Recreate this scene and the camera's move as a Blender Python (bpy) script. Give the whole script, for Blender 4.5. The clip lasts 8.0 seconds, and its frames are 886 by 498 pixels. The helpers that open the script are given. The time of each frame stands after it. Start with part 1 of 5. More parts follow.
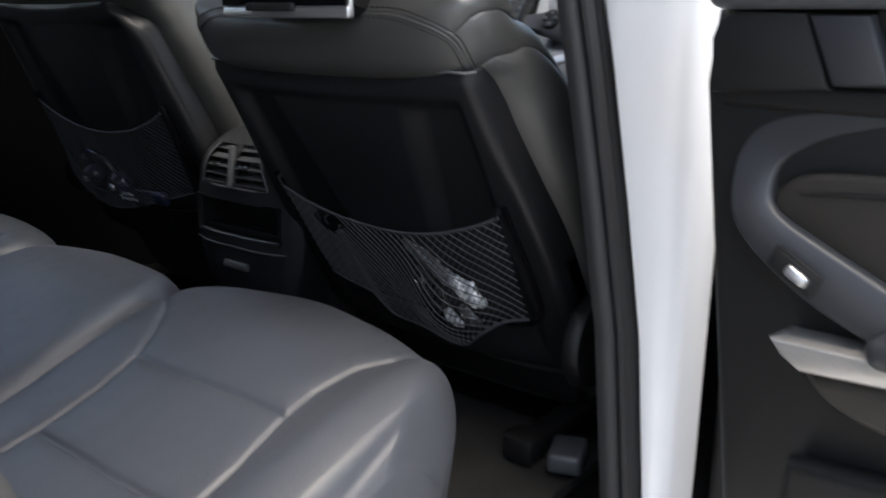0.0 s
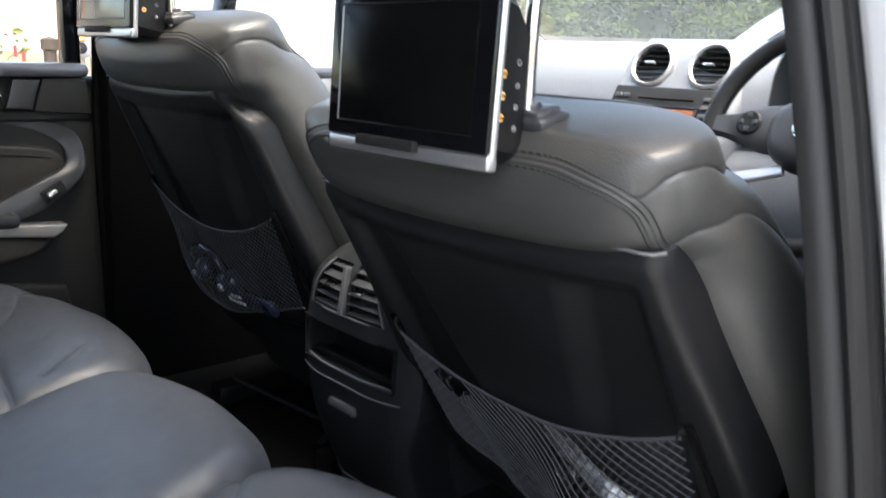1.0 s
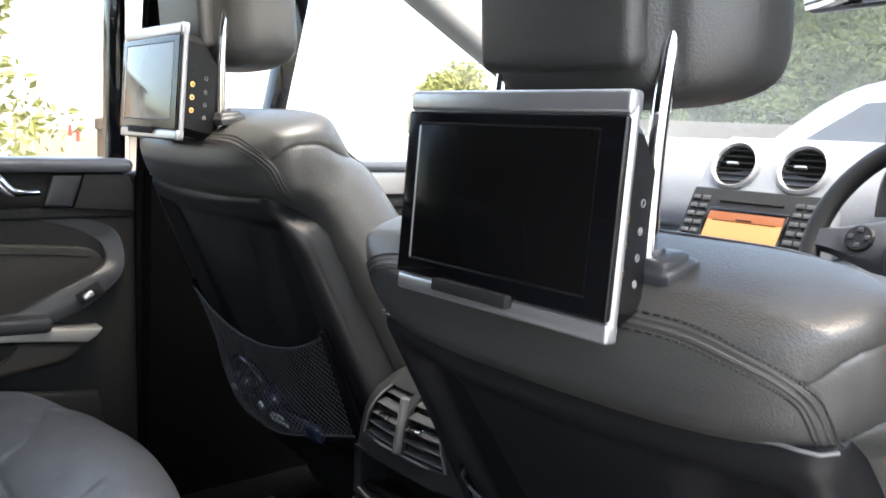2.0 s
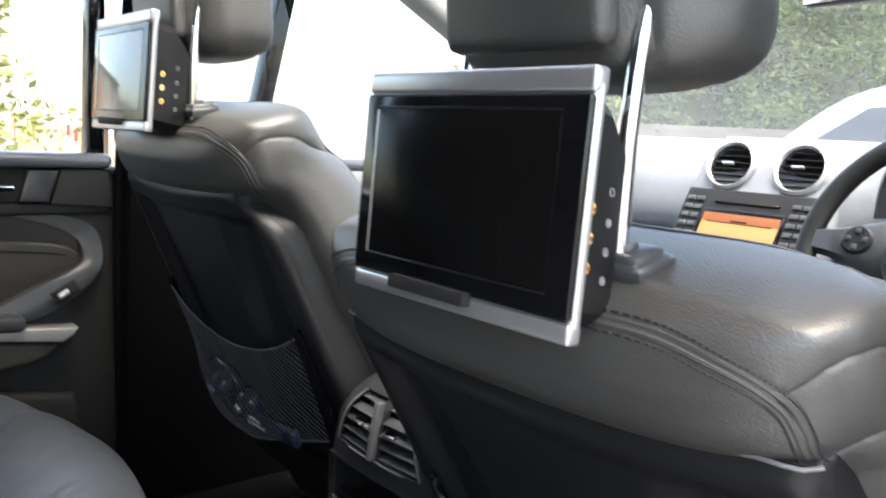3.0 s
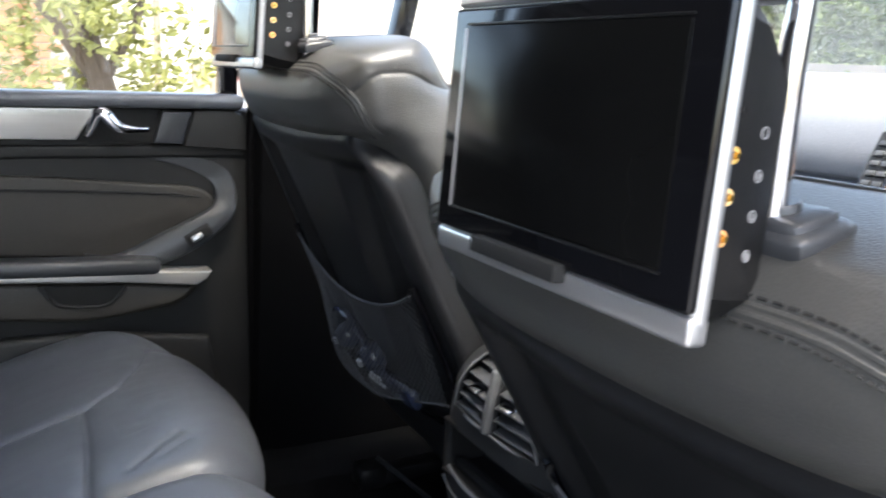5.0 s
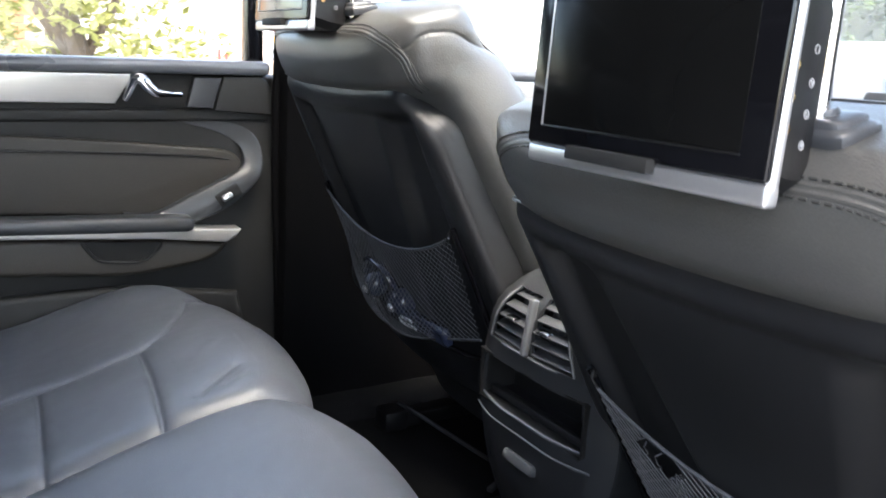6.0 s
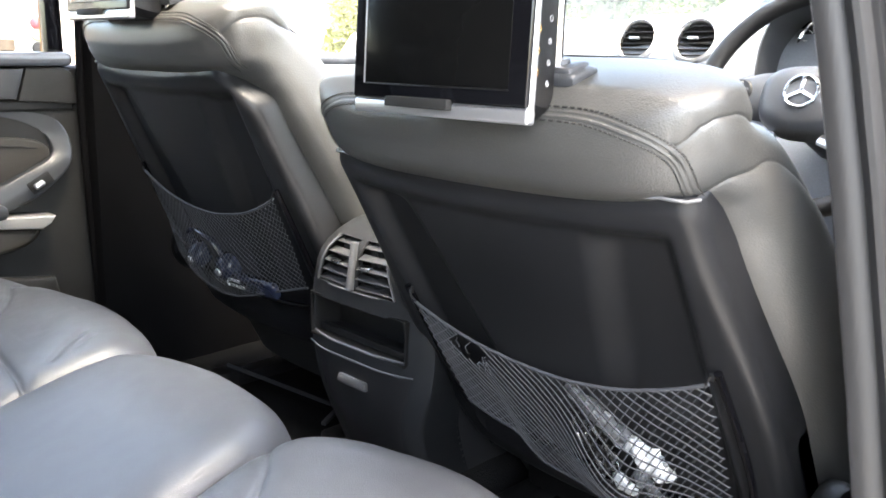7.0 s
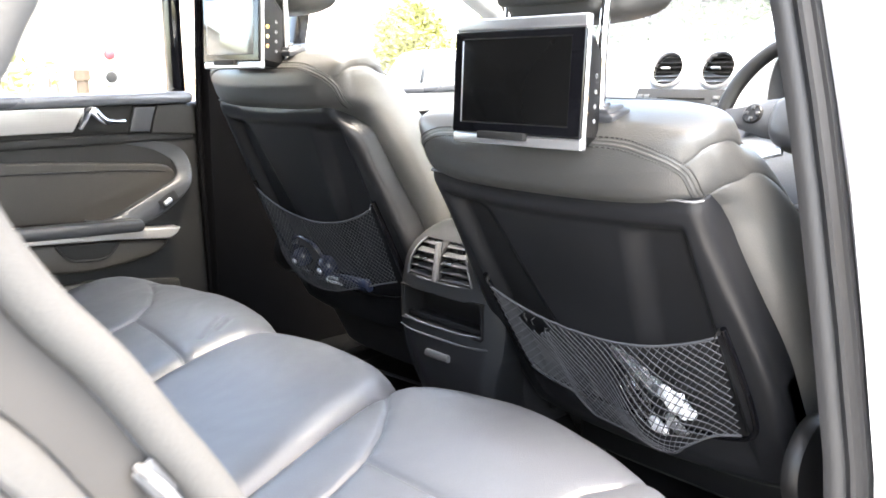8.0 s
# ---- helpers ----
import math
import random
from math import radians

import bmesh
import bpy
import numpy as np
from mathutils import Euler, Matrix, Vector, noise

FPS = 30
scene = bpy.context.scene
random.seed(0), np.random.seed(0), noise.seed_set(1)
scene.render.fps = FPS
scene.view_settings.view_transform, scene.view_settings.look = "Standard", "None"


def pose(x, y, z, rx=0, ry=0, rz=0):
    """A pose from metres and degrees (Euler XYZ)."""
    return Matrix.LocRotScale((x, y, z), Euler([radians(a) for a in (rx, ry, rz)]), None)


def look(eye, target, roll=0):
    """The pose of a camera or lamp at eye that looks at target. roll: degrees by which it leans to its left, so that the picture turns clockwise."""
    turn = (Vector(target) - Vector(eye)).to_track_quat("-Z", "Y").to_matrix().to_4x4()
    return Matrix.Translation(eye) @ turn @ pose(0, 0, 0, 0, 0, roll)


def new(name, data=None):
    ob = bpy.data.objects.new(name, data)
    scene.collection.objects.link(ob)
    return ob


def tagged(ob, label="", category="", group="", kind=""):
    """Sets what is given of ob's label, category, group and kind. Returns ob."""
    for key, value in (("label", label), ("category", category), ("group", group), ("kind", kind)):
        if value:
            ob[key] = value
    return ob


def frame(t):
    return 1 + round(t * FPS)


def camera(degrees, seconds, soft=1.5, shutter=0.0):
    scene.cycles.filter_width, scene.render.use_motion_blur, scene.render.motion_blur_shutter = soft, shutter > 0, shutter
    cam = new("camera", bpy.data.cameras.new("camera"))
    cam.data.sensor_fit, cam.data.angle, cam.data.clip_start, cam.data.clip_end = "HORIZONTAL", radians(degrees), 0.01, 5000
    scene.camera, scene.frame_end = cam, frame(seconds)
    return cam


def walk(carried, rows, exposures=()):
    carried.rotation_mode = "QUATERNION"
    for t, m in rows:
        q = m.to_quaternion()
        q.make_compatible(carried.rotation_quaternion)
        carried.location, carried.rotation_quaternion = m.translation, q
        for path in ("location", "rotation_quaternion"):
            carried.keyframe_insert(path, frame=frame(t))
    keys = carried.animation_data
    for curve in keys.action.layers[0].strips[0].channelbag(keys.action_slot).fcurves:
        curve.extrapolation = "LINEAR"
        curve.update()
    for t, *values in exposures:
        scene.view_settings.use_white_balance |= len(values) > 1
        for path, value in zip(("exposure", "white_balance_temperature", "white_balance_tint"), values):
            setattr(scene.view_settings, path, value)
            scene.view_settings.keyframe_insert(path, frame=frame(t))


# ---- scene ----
import collections

cam = camera(54.9, 8.0, soft=1.6, shutter=0.35)
PATH = [
    (0, (1.125, -0.671, 1.153), (0.535, 0.092, 0.888), 0.35),
    (0.3, (1.078, -0.578, 1.180), (0.423, 0.133, 0.924), 0.83),
    (0.7, (0.996, -0.488, 1.214), (0.291, 0.179, 0.971), 1.11),
    (1, (0.921, -0.445, 1.235), (0.201, 0.211, 1.010), 1.95),
    (1.5, (0.834, -0.412, 1.258), (0.096, 0.237, 1.075), 2.66),
    (1.7, (0.812, -0.395, 1.263), (0.059, 0.242, 1.100), 2.67),
    (2.8, (0.769, -0.351, 1.280), (-0.003, 0.272, 1.155), 2.24),
    (3, (0.775, -0.329, 1.258), (0.007, 0.296, 1.122), 2.79),
    (3.5, (0.765, -0.250, 1.249), (0.042, 0.420, 1.080), 2.87),
    (4, (0.737, -0.209, 1.251), (-0.016, 0.422, 1.065), 2.69),
    (4.5, (0.721, -0.210, 1.251), (-0.093, 0.336, 1.054), 2.06),
    (5, (0.705, -0.229, 1.249), (-0.156, 0.235, 1.042), 2.34),
    (5.2, (0.714, -0.251, 1.253), (-0.160, 0.185, 1.037), 2.25),
    (6.3, (0.788, -0.397, 1.200), (-0.015, 0.151, 0.968), 2.08),
    (6.5, (0.810, -0.428, 1.192), (0.043, 0.169, 0.955), 1.76),
    (7, (0.893, -0.501, 1.205), (0.204, 0.186, 0.976), 0.66),
    (7.5, (0.993, -0.625, 1.230), (0.275, 0.037, 1.017), -0.31),
    (8, (1.070, -0.737, 1.244), (0.344, -0.083, 1.032), -0.69),
]
walk(cam, [(t, look(eye, target, roll)) for t, eye, target, roll in PATH],
     exposures=[(0.0, 2.02, 7000, 8), (1.0, 2.96, 7150, 8), (3.0, 3.18, 7250, 8), (4.0, 3.18, 7450, 8), (5.0, 3.30, 7000, 8), (6.5, 4.16, 7150, 8), (7.0, 4.46, 7500, 8), (7.5, 4.70, 7550, 8), (8.0, 4.70, 7600, 9)])

# ---- light ----
world = bpy.data.worlds.new("sky")
scene.world = world
world.use_nodes = True
wn = world.node_tree.nodes
sky = wn.new("ShaderNodeTexSky")
sky.sky_type, sky.sun_disc = "NISHITA", False
sky.sun_elevation, sky.sun_rotation = radians(72), radians(102)
sky.air_density, sky.dust_density, sky.ozone_density = 1.0, 3.5, 1.0
world.node_tree.links.new(sky.outputs[0], wn["Background"].inputs[0])
wn["Background"].inputs[1].default_value = 0.15
sun = new("sun", bpy.data.lights.new("sun", "SUN"))
sun.data.energy, sun.data.angle, sun.data.color = 0.5, radians(36), (1.0, 0.98, 0.95)
sun.matrix_basis = look((2.93, -0.62, 9.2), (0, 0, 0))



# ---- materials ----
def material(name, base, rough=0.5, metal=0.0, grain=0.0, grain_scale=400.0, bump=0.0, stain=0.0, stain_scale=6.0, coat=0.0, spec=0.5, detail=4.0, stretch=(1, 1, 1), sheen=0.0, cells=False):
    """A surface with fine grain (tone and relief) and broad stains (tone and gloss)."""
    m = bpy.data.materials.new(name)
    m.use_nodes = True
    nt = m.node_tree
    n, link = nt.nodes, nt.links.new
    b = n["Principled BSDF"]
    b.inputs["Base Color"].default_value = (*base, 1)
    b.inputs["Roughness"].default_value = rough
    b.inputs["Metallic"].default_value = metal
    b.inputs["Specular IOR Level"].default_value = spec
    b.inputs["Coat Weight"].default_value = coat
    b.inputs["Coat Roughness"].default_value = 0.08
    b.inputs["Sheen Weight"].default_value = sheen
    co = n.new("ShaderNodeTexCoord")
    mp = n.new("ShaderNodeMapping")
    mp.inputs["Scale"].default_value = stretch
    link(co.outputs["Object"], mp.inputs["Vector"])
    fine = n.new("ShaderNodeTexVoronoi" if cells else "ShaderNodeTexNoise")
    fine.inputs["Scale"].default_value = grain_scale
    if not cells:
        fine.inputs["Detail"].default_value = detail
    link(mp.outputs[0], fine.inputs["Vector"])
    broad = n.new("ShaderNodeTexNoise")
    broad.inputs["Scale"].default_value = stain_scale
    broad.inputs["Detail"].default_value = 5.0
    link(mp.outputs[0], broad.inputs["Vector"])
    mix = n.new("ShaderNodeMath")
    mix.operation = "MULTIPLY_ADD"
    link(fine.outputs[0], mix.inputs[0])
    mix.inputs[1].default_value = grain
    add = n.new("ShaderNodeMath")
    add.operation = "MULTIPLY_ADD"
    link(broad.outputs[0], add.inputs[0])
    add.inputs[1].default_value = stain
    add.inputs[2].default_value = 1.0 - 0.5 * grain - 0.5 * stain
    link(add.outputs[0], mix.inputs[2])
    tone = n.new("ShaderNodeMix")
    tone.data_type, tone.blend_type = "RGBA", "MULTIPLY"
    tone.inputs[0].default_value = 1.0
    tone.inputs[6].default_value = (*base, 1)
    link(mix.outputs[0], tone.inputs[7])
    link(tone.outputs[2], b.inputs["Base Color"])
    gloss = n.new("ShaderNodeMath")
    gloss.operation, gloss.use_clamp = "MULTIPLY_ADD", True
    link(broad.outputs[0], gloss.inputs[0])
    gloss.inputs[1].default_value = 0.25 * rough if stain else 0.0
    gloss.inputs[2].default_value = rough - (0.125 * rough if stain else 0.0)
    link(gloss.outputs[0], b.inputs["Roughness"])
    if bump:
        bp = n.new("ShaderNodeBump")
        bp.inputs["Strength"].default_value = 0.6
        bp.inputs["Distance"].default_value = bump
        link(fine.outputs[0], bp.inputs["Height"])
        link(bp.outputs[0], b.inputs["Normal"])
    return m


def glass(name, tint, rough=0.0):
    m = bpy.data.materials.new(name)
    m.use_nodes = True
    b = m.node_tree.nodes["Principled BSDF"]
    b.inputs["Base Color"].default_value = (*tint, 1)
    b.inputs["Transmission Weight"].default_value = 1.0
    b.inputs["Roughness"].default_value = rough
    b.inputs["IOR"].default_value = 1.45
    return m


def glowing(name, colour, strength):
    m = bpy.data.materials.new(name)
    m.use_nodes = True
    b = m.node_tree.nodes["Principled BSDF"]
    b.inputs["Base Color"].default_value = (0.01, 0.01, 0.01, 1)
    b.inputs["Emission Color"].default_value = (*colour, 1)
    b.inputs["Emission Strength"].default_value = strength
    return m


LEATHER = material("black_leather", (0.039, 0.0388, 0.0370), 0.45, grain=0.3, grain_scale=600, bump=0.0003, stain=0.25, stain_scale=5, cells=True, spec=1.0)
# blue in this base stands for sky reflected by the black bench leather
CUSHION = material("black_leather_sky_tint", (0.049, 0.0545, 0.066), 0.45, grain=0.25, grain_scale=650, bump=0.00025, stain=0.3, stain_scale=4, cells=True, spec=0.65)
PLASTIC = material("black_plastic", (0.0065, 0.0065, 0.007), 0.42, grain=0.3, grain_scale=900, bump=0.0003, stain=0.3, stain_scale=7, spec=0.3)
PILLAR = material("black_pillar_trim", (0.0032, 0.0032, 0.0036), 0.9, grain=0.3, grain_scale=900, bump=0.0003, stain=0.3, stain_scale=7, spec=0.03)
# grey that paints the highlight along a black plastic lip
LIPSHINE = material("lip_highlight_grey", (0.11, 0.11, 0.112), 0.35, grain=0.2, grain_scale=800, stain=0.2)
SHELL = material("black_seat_shell", (0.0115, 0.0118, 0.0132), 0.36, grain=0.3, grain_scale=800, bump=0.0003, stain=0.35, stain_scale=5, spec=0.35)
GLOSS = material("gloss_black", (0.004, 0.004, 0.005), 0.07, stain=0.2, stain_scale=9, spec=0.4)
SCREEN = material("screen_glass", (0.004, 0.004, 0.004), 0.16, stain=0.5, stain_scale=14, spec=0.12)
SILVER = material("satin_silver", (0.56, 0.56, 0.57), 0.34, 0.85, grain=0.1, grain_scale=700, stain=0.1, stain_scale=12)
CHROME = material("chrome", (0.8, 0.8, 0.82), 0.07, 1.0)
RUBBER = material("grey_rubber", (0.016, 0.016, 0.017), 0.55, grain=0.3, grain_scale=300, bump=0.0004, stain=0.5, stain_scale=9, stretch=(1, 1, 0.15))
PAINT = material("white_paint", (0.80, 0.81, 0.82), 0.25, stain=0.06, stain_scale=8, coat=0.6)
# lighter copy of the mat carpet, with the door's daylight put into its colour
MATLIT = material("daylit_mat_pile", (0.024, 0.0235, 0.0225), 0.95, grain=0.9, grain_scale=350, bump=0.005, stain=0.7, stain_scale=14, spec=0.1)
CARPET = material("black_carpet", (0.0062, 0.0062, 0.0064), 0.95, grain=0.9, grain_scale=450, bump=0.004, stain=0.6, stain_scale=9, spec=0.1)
DASH = material("grey_soft_dash", (0.205, 0.225, 0.26), 0.42, grain=0.3, grain_scale=600, bump=0.0004, stain=0.2, stain_scale=5, cells=True)
DASHDARK = material("dark_dash_panel", (0.034, 0.036, 0.040), 0.36, grain=0.25, grain_scale=700, bump=0.0003, stain=0.2)
DOORSOFT = material("dark_door_vinyl", (0.014, 0.0138, 0.0138), 0.55, grain=0.3, grain_scale=700, bump=0.0003, stain=0.3, stain_scale=4, cells=True, spec=0.35)
DOORPAD = material("brown_black_door_pad", (0.027, 0.0232, 0.0192), 0.55, grain=0.4, grain_scale=600, bump=0.0004, stain=0.3, stain_scale=4, cells=True)
# ledge base lifted above the door vinyl to paint the sky light on it
CAP = material("sky_lightened_window_ledge", (0.10, 0.105, 0.115), 0.28, grain=0.3, grain_scale=600, bump=0.0003, stain=0.2, stain_scale=5, cells=True, spec=0.9)
TRIM = material("brushed_aluminium_trim", (0.62, 0.60, 0.57), 0.36, 0.7, grain=0.15, grain_scale=260, stain=0.1, stretch=(1, 0.03, 1))
LINING = material("grey_lining", (0.30, 0.30, 0.29), 0.9, grain=0.3, grain_scale=500, bump=0.0006, stain=0.1)
CORD = material("grey_net_cord", (0.066, 0.067, 0.073), 0.6, grain=0.5, grain_scale=1200, bump=0.0003)
THREAD = material("dark_stitching", (0.018, 0.018, 0.018), 0.7, grain=0.3, grain_scale=900)
FOIL = material("crumpled_foil", (0.90, 0.90, 0.91), 0.32, 0.25, grain=0.2, grain_scale=90, bump=0.004)
WRAP = glass("clear_film", (0.90, 0.90, 0.92), 0.12)
BLUEPLASTIC = material("blue_black_plastic", (0.018, 0.023, 0.045), 0.2, stain=0.4, stain_scale=12)
PALE = material("white_print", (0.75, 0.75, 0.76), 0.5)
GOLD = material("gold_contact", (0.85, 0.55, 0.15), 0.25, 1.0)
YELLOW = material("yellow_socket", (0.78, 0.48, 0.14), 0.4)
CREAM = material("white_socket", (0.80, 0.56, 0.27), 0.4)
RED = material("red_socket", (0.78, 0.40, 0.15), 0.4)
# near-black: shade inside vents, slots and recesses painted in; black parts use it too
DARK = material("black_parts_and_shade", (0.006, 0.006, 0.006), 0.8)
TINT = glass("clear_glass", (0.93, 0.96, 0.95))
ASPHALT = material("pale_tarmac", (0.26, 0.26, 0.25), 0.9, grain=0.5, grain_scale=60, bump=0.004, stain=0.4, stain_scale=0.6)
# trim and jamb base colours are darkened to stand for shade in the opening
TRIMGREY = material("grey_opening_trim", (0.047, 0.047, 0.046), 0.85, grain=0.2, grain_scale=500, bump=0.0005, stain=0.15)
JAMB = material("shade_grey_jamb", (0.023, 0.0226, 0.0222), 0.75, grain=0.1, stain=0.2, stain_scale=9)
HAZE = glass("clouded_film", (0.80, 0.80, 0.83), 0.35)
HAZE.node_tree.nodes["Principled BSDF"].inputs["Transmission Weight"].default_value = 0.88
LEAF = material("hedge_leaves", (0.09, 0.12, 0.028), 0.7, grain=0.5, grain_scale=9, stain=0.7, stain_scale=1.2, spec=0.15)
LEAFLIGHT = material("yellow_green_leaves", (0.22, 0.22, 0.06), 0.6, grain=0.6, grain_scale=9, stain=0.6, stain_scale=1.5)
TWIG = material("brown_bark", (0.09, 0.065, 0.045), 0.9, grain=0.6, grain_scale=30, bump=0.01, stain=0.4)
BRICK = material("orange_brick", (0.40, 0.20, 0.10), 0.85, grain=0.4, grain_scale=40, bump=0.003, stain=0.5, stain_scale=3)
MORTAR = material("pale_mortar", (0.42, 0.38, 0.33), 0.95, grain=0.4, grain_scale=60, stain=0.3)
RENDERW = material("cream_render", (0.72, 0.66, 0.58), 0.9, grain=0.15, grain_scale=50, bump=0.002, stain=0.2, stain_scale=0.8)
DARKGLASS = material("dark_car_glass", (0.02, 0.025, 0.03), 0.05)
SILVERPAINT = material("silver_car_paint", (0.62, 0.63, 0.65), 0.25, 0.3, coat=0.6, stain=0.05)
TYRE = material("tyre_rubber", (0.02, 0.02, 0.02), 0.85, grain=0.3, grain_scale=200, bump=0.001)
FENCE = material("weathered_fence_board", (0.34, 0.27, 0.20), 0.85, grain=0.5, grain_scale=60, bump=0.002, stain=0.5, stain_scale=2, stretch=(1, 1, 0.1))
NAVGREY = material("blue_grey_console_face", (0.014, 0.015, 0.017), 0.5, grain=0.2, grain_scale=700, bump=0.0002, stain=0.2, spec=0.2)
PRINT = material("grey_print", (0.32, 0.32, 0.33), 0.6)
VENTEDGE = material("dark_grey_vent_edge", (0.055, 0.058, 0.063), 0.45, grain=0.2, grain_scale=700, stain=0.2)
KEYGREY = material("grey_key", (0.052, 0.056, 0.062), 0.4, grain=0.1, grain_scale=600)
ORANGE = glowing("amber_display", (1.0, 0.50, 0.17), 0.15)
ORANGEDIM = glowing("amber_display_bar", (0.80, 0.22, 0.04), 0.10)
# switched-off screen whose daylight reflection is put into the grey base colour
SCREENSHEEN = material("screen_painted_reflection", (0.09, 0.095, 0.09), 0.1, stain=0.2, spec=1.0)

# ---- mesh helpers ----
ORIGIN = {}


def thing(name, at, label, category, group="", kind=""):
    ob = new(name)
    ob.empty_display_size = 0.05
    ob.location = at
    ORIGIN[ob] = Vector(at)
    return tagged(ob, label, category, group, kind)


def solid(name, geo, mat, parent=None, label="", sharp=35.0):
    """One mesh object from world places; under a parent it takes the parent's origin."""
    verts, faces = geo
    o = ORIGIN.get(parent, Vector((0, 0, 0)))
    me = bpy.data.meshes.new(name)
    me.from_pydata([(v[0] - o.x, v[1] - o.y, v[2] - o.z) for v in verts], [], faces)
    me.validate()
    bm = bmesh.new()
    bm.from_mesh(me)
    bmesh.ops.recalc_face_normals(bm, faces=bm.faces)
    bm.to_mesh(me)
    bm.free()
    me.polygons.foreach_set("use_smooth", [True] * len(me.polygons))
    me.set_sharp_from_angle(angle=radians(sharp))
    me.materials.append(mat)
    ob = new(name, me)
    if parent is not None:
        ob.parent = parent
        ORIGIN[ob] = o
    if label:
        tagged(ob, label)
    return ob


def structure(name, geo, mat, label, category, sharp=35.0):
    return tagged(solid(name, geo, mat, None, "", sharp), label, category, "", "structure")


def cat(*geos):
    verts, faces = [], []
    for v, f in geos:
        k = len(verts)
        verts += list(v)
        faces += [tuple(i + k for i in q) for q in f]
    return verts, faces


def moved(geo, m):
    return [tuple(m @ Vector(v)) for v in geo[0]], geo[1]


def rbox(size, r, at=(0, 0, 0), m=None, seg=2):
    """A box with rounded edges, centred."""
    bm = bmesh.new()
    bmesh.ops.create_cube(bm, size=1.0)
    for v in bm.verts:
        v.co = Vector((v.co.x * size[0], v.co.y * size[1], v.co.z * size[2]))
    if r > 0:
        bmesh.ops.bevel(bm, geom=bm.edges[:], offset=min(r, 0.49 * min(size)), segments=seg, profile=0.5, affect="EDGES")
    bm.verts.index_update()
    geo = [v.co.copy() for v in bm.verts], [tuple(v.index for v in f.verts) for f in bm.faces]
    bm.free()
    m = Matrix.Translation(at) @ (m or Matrix())
    return moved(geo, m)


def prism(outline, depth, r=0.0, seg=2):
    """An outline in x and z, pushed from y = 0 to y = depth, its edges rounded."""
    bm = bmesh.new()
    face = bm.faces.new([bm.verts.new((x, 0, z)) for x, z in outline])
    out = bmesh.ops.extrude_face_region(bm, geom=[face])
    bmesh.ops.translate(bm, verts=[g for g in out["geom"] if isinstance(g, bmesh.types.BMVert)], vec=(0, depth, 0))
    if r > 0:
        flat = [e for e in bm.edges if abs(e.verts[0].co.y - e.verts[1].co.y) < 1e-6]
        bmesh.ops.bevel(bm, geom=flat, offset=r, segments=seg, profile=0.5, affect="EDGES")
    bm.verts.index_update()
    geo = [v.co.copy() for v in bm.verts], [tuple(v.index for v in f.verts) for f in bm.faces]
    bm.free()
    return geo


def loft(rings, closed=True, caps=True):
    verts, faces = [], []
    n = len(rings[0])
    for ring in rings:
        verts += [tuple(p) for p in ring]
    for a in range(len(rings) - 1):
        for b in range(n if closed else n - 1):
            c = (b + 1) % n
            faces.append((a * n + b, a * n + c, (a + 1) * n + c, (a + 1) * n + b))
    if caps and closed:
        faces += [tuple(range(n - 1, -1, -1)), tuple(range((len(rings) - 1) * n, len(rings) * n))]
    return verts, faces


def tube(path, r, sides=8, flat=1.0):
    """A round bar along a path; r is a number or one number for each place."""
    pts = [Vector(p) for p in path]
    rings = []
    side = None
    for i, p in enumerate(pts):
        d = (pts[min(i + 1, len(pts) - 1)] - pts[max(i - 1, 0)]).normalized()
        if side is None:
            side = d.orthogonal().normalized()
        side = (side - d * side.dot(d)).normalized()
        up = d.cross(side)
        rr = r[i] if isinstance(r, (list, tuple)) else r
        rings.append([p + rr * (math.cos(a) * side + flat * math.sin(a) * up) for a in [2 * math.pi * k / sides for k in range(sides)]])
    return loft(rings)


def lathe(profile, m=None, sides=32):
    """A profile of (radius, height) turned round z."""
    rings = [[(r * math.cos(a), r * math.sin(a), h) for a in [2 * math.pi * k / sides for k in range(sides)]] for r, h in profile]
    geo = loft(rings)
    return moved(geo, m) if m is not None else geo


def ring(r, thick, m, sides=40, n=8):
    """A torus round z."""
    rings = []
    for k in range(sides):
        a = 2 * math.pi * k / sides
        rings.append([((r + thick * math.cos(b)) * math.cos(a), (r + thick * math.cos(b)) * math.sin(a), thick * math.sin(b)) for b in [2 * math.pi * j / n for j in range(n)]])
    verts, faces = loft(rings + [rings[0]], caps=False)
    k = len(rings) * n
    verts = verts[:k]
    faces = [tuple(i % k for i in f) for f in faces]
    return moved((verts, faces), m)


def curve(table, x):
    """Smooth reading of a table of (x, value), with no overshoot."""
    n = len(table)
    if x <= table[0][0]:
        return table[0][1]
    if x >= table[-1][0]:
        return table[-1][1]
    k = 0
    while x > table[k + 1][0]:
        k += 1

    def rate(i):
        return (table[i + 1][1] - table[i][1]) / (table[i + 1][0] - table[i][0])

    def slope(i):
        if i == 0:
            return rate(0)
        if i == n - 1:
            return rate(n - 2)
        a, b = rate(i - 1), rate(i)
        return 0.0 if a * b <= 0 else 2 * a * b / (a + b)

    h = table[k + 1][0] - table[k][0]
    t = (x - table[k][0]) / h
    return (table[k][1] * (2 * t ** 3 - 3 * t * t + 1) + h * slope(k) * (t ** 3 - 2 * t * t + t)
            + table[k + 1][1] * (3 * t * t - 2 * t ** 3) + h * slope(k + 1) * (t ** 3 - t * t))


def smooth(a, b, x):
    t = min(1.0, max(0.0, (x - a) / (b - a)))
    return t * t * (3 - 2 * t)


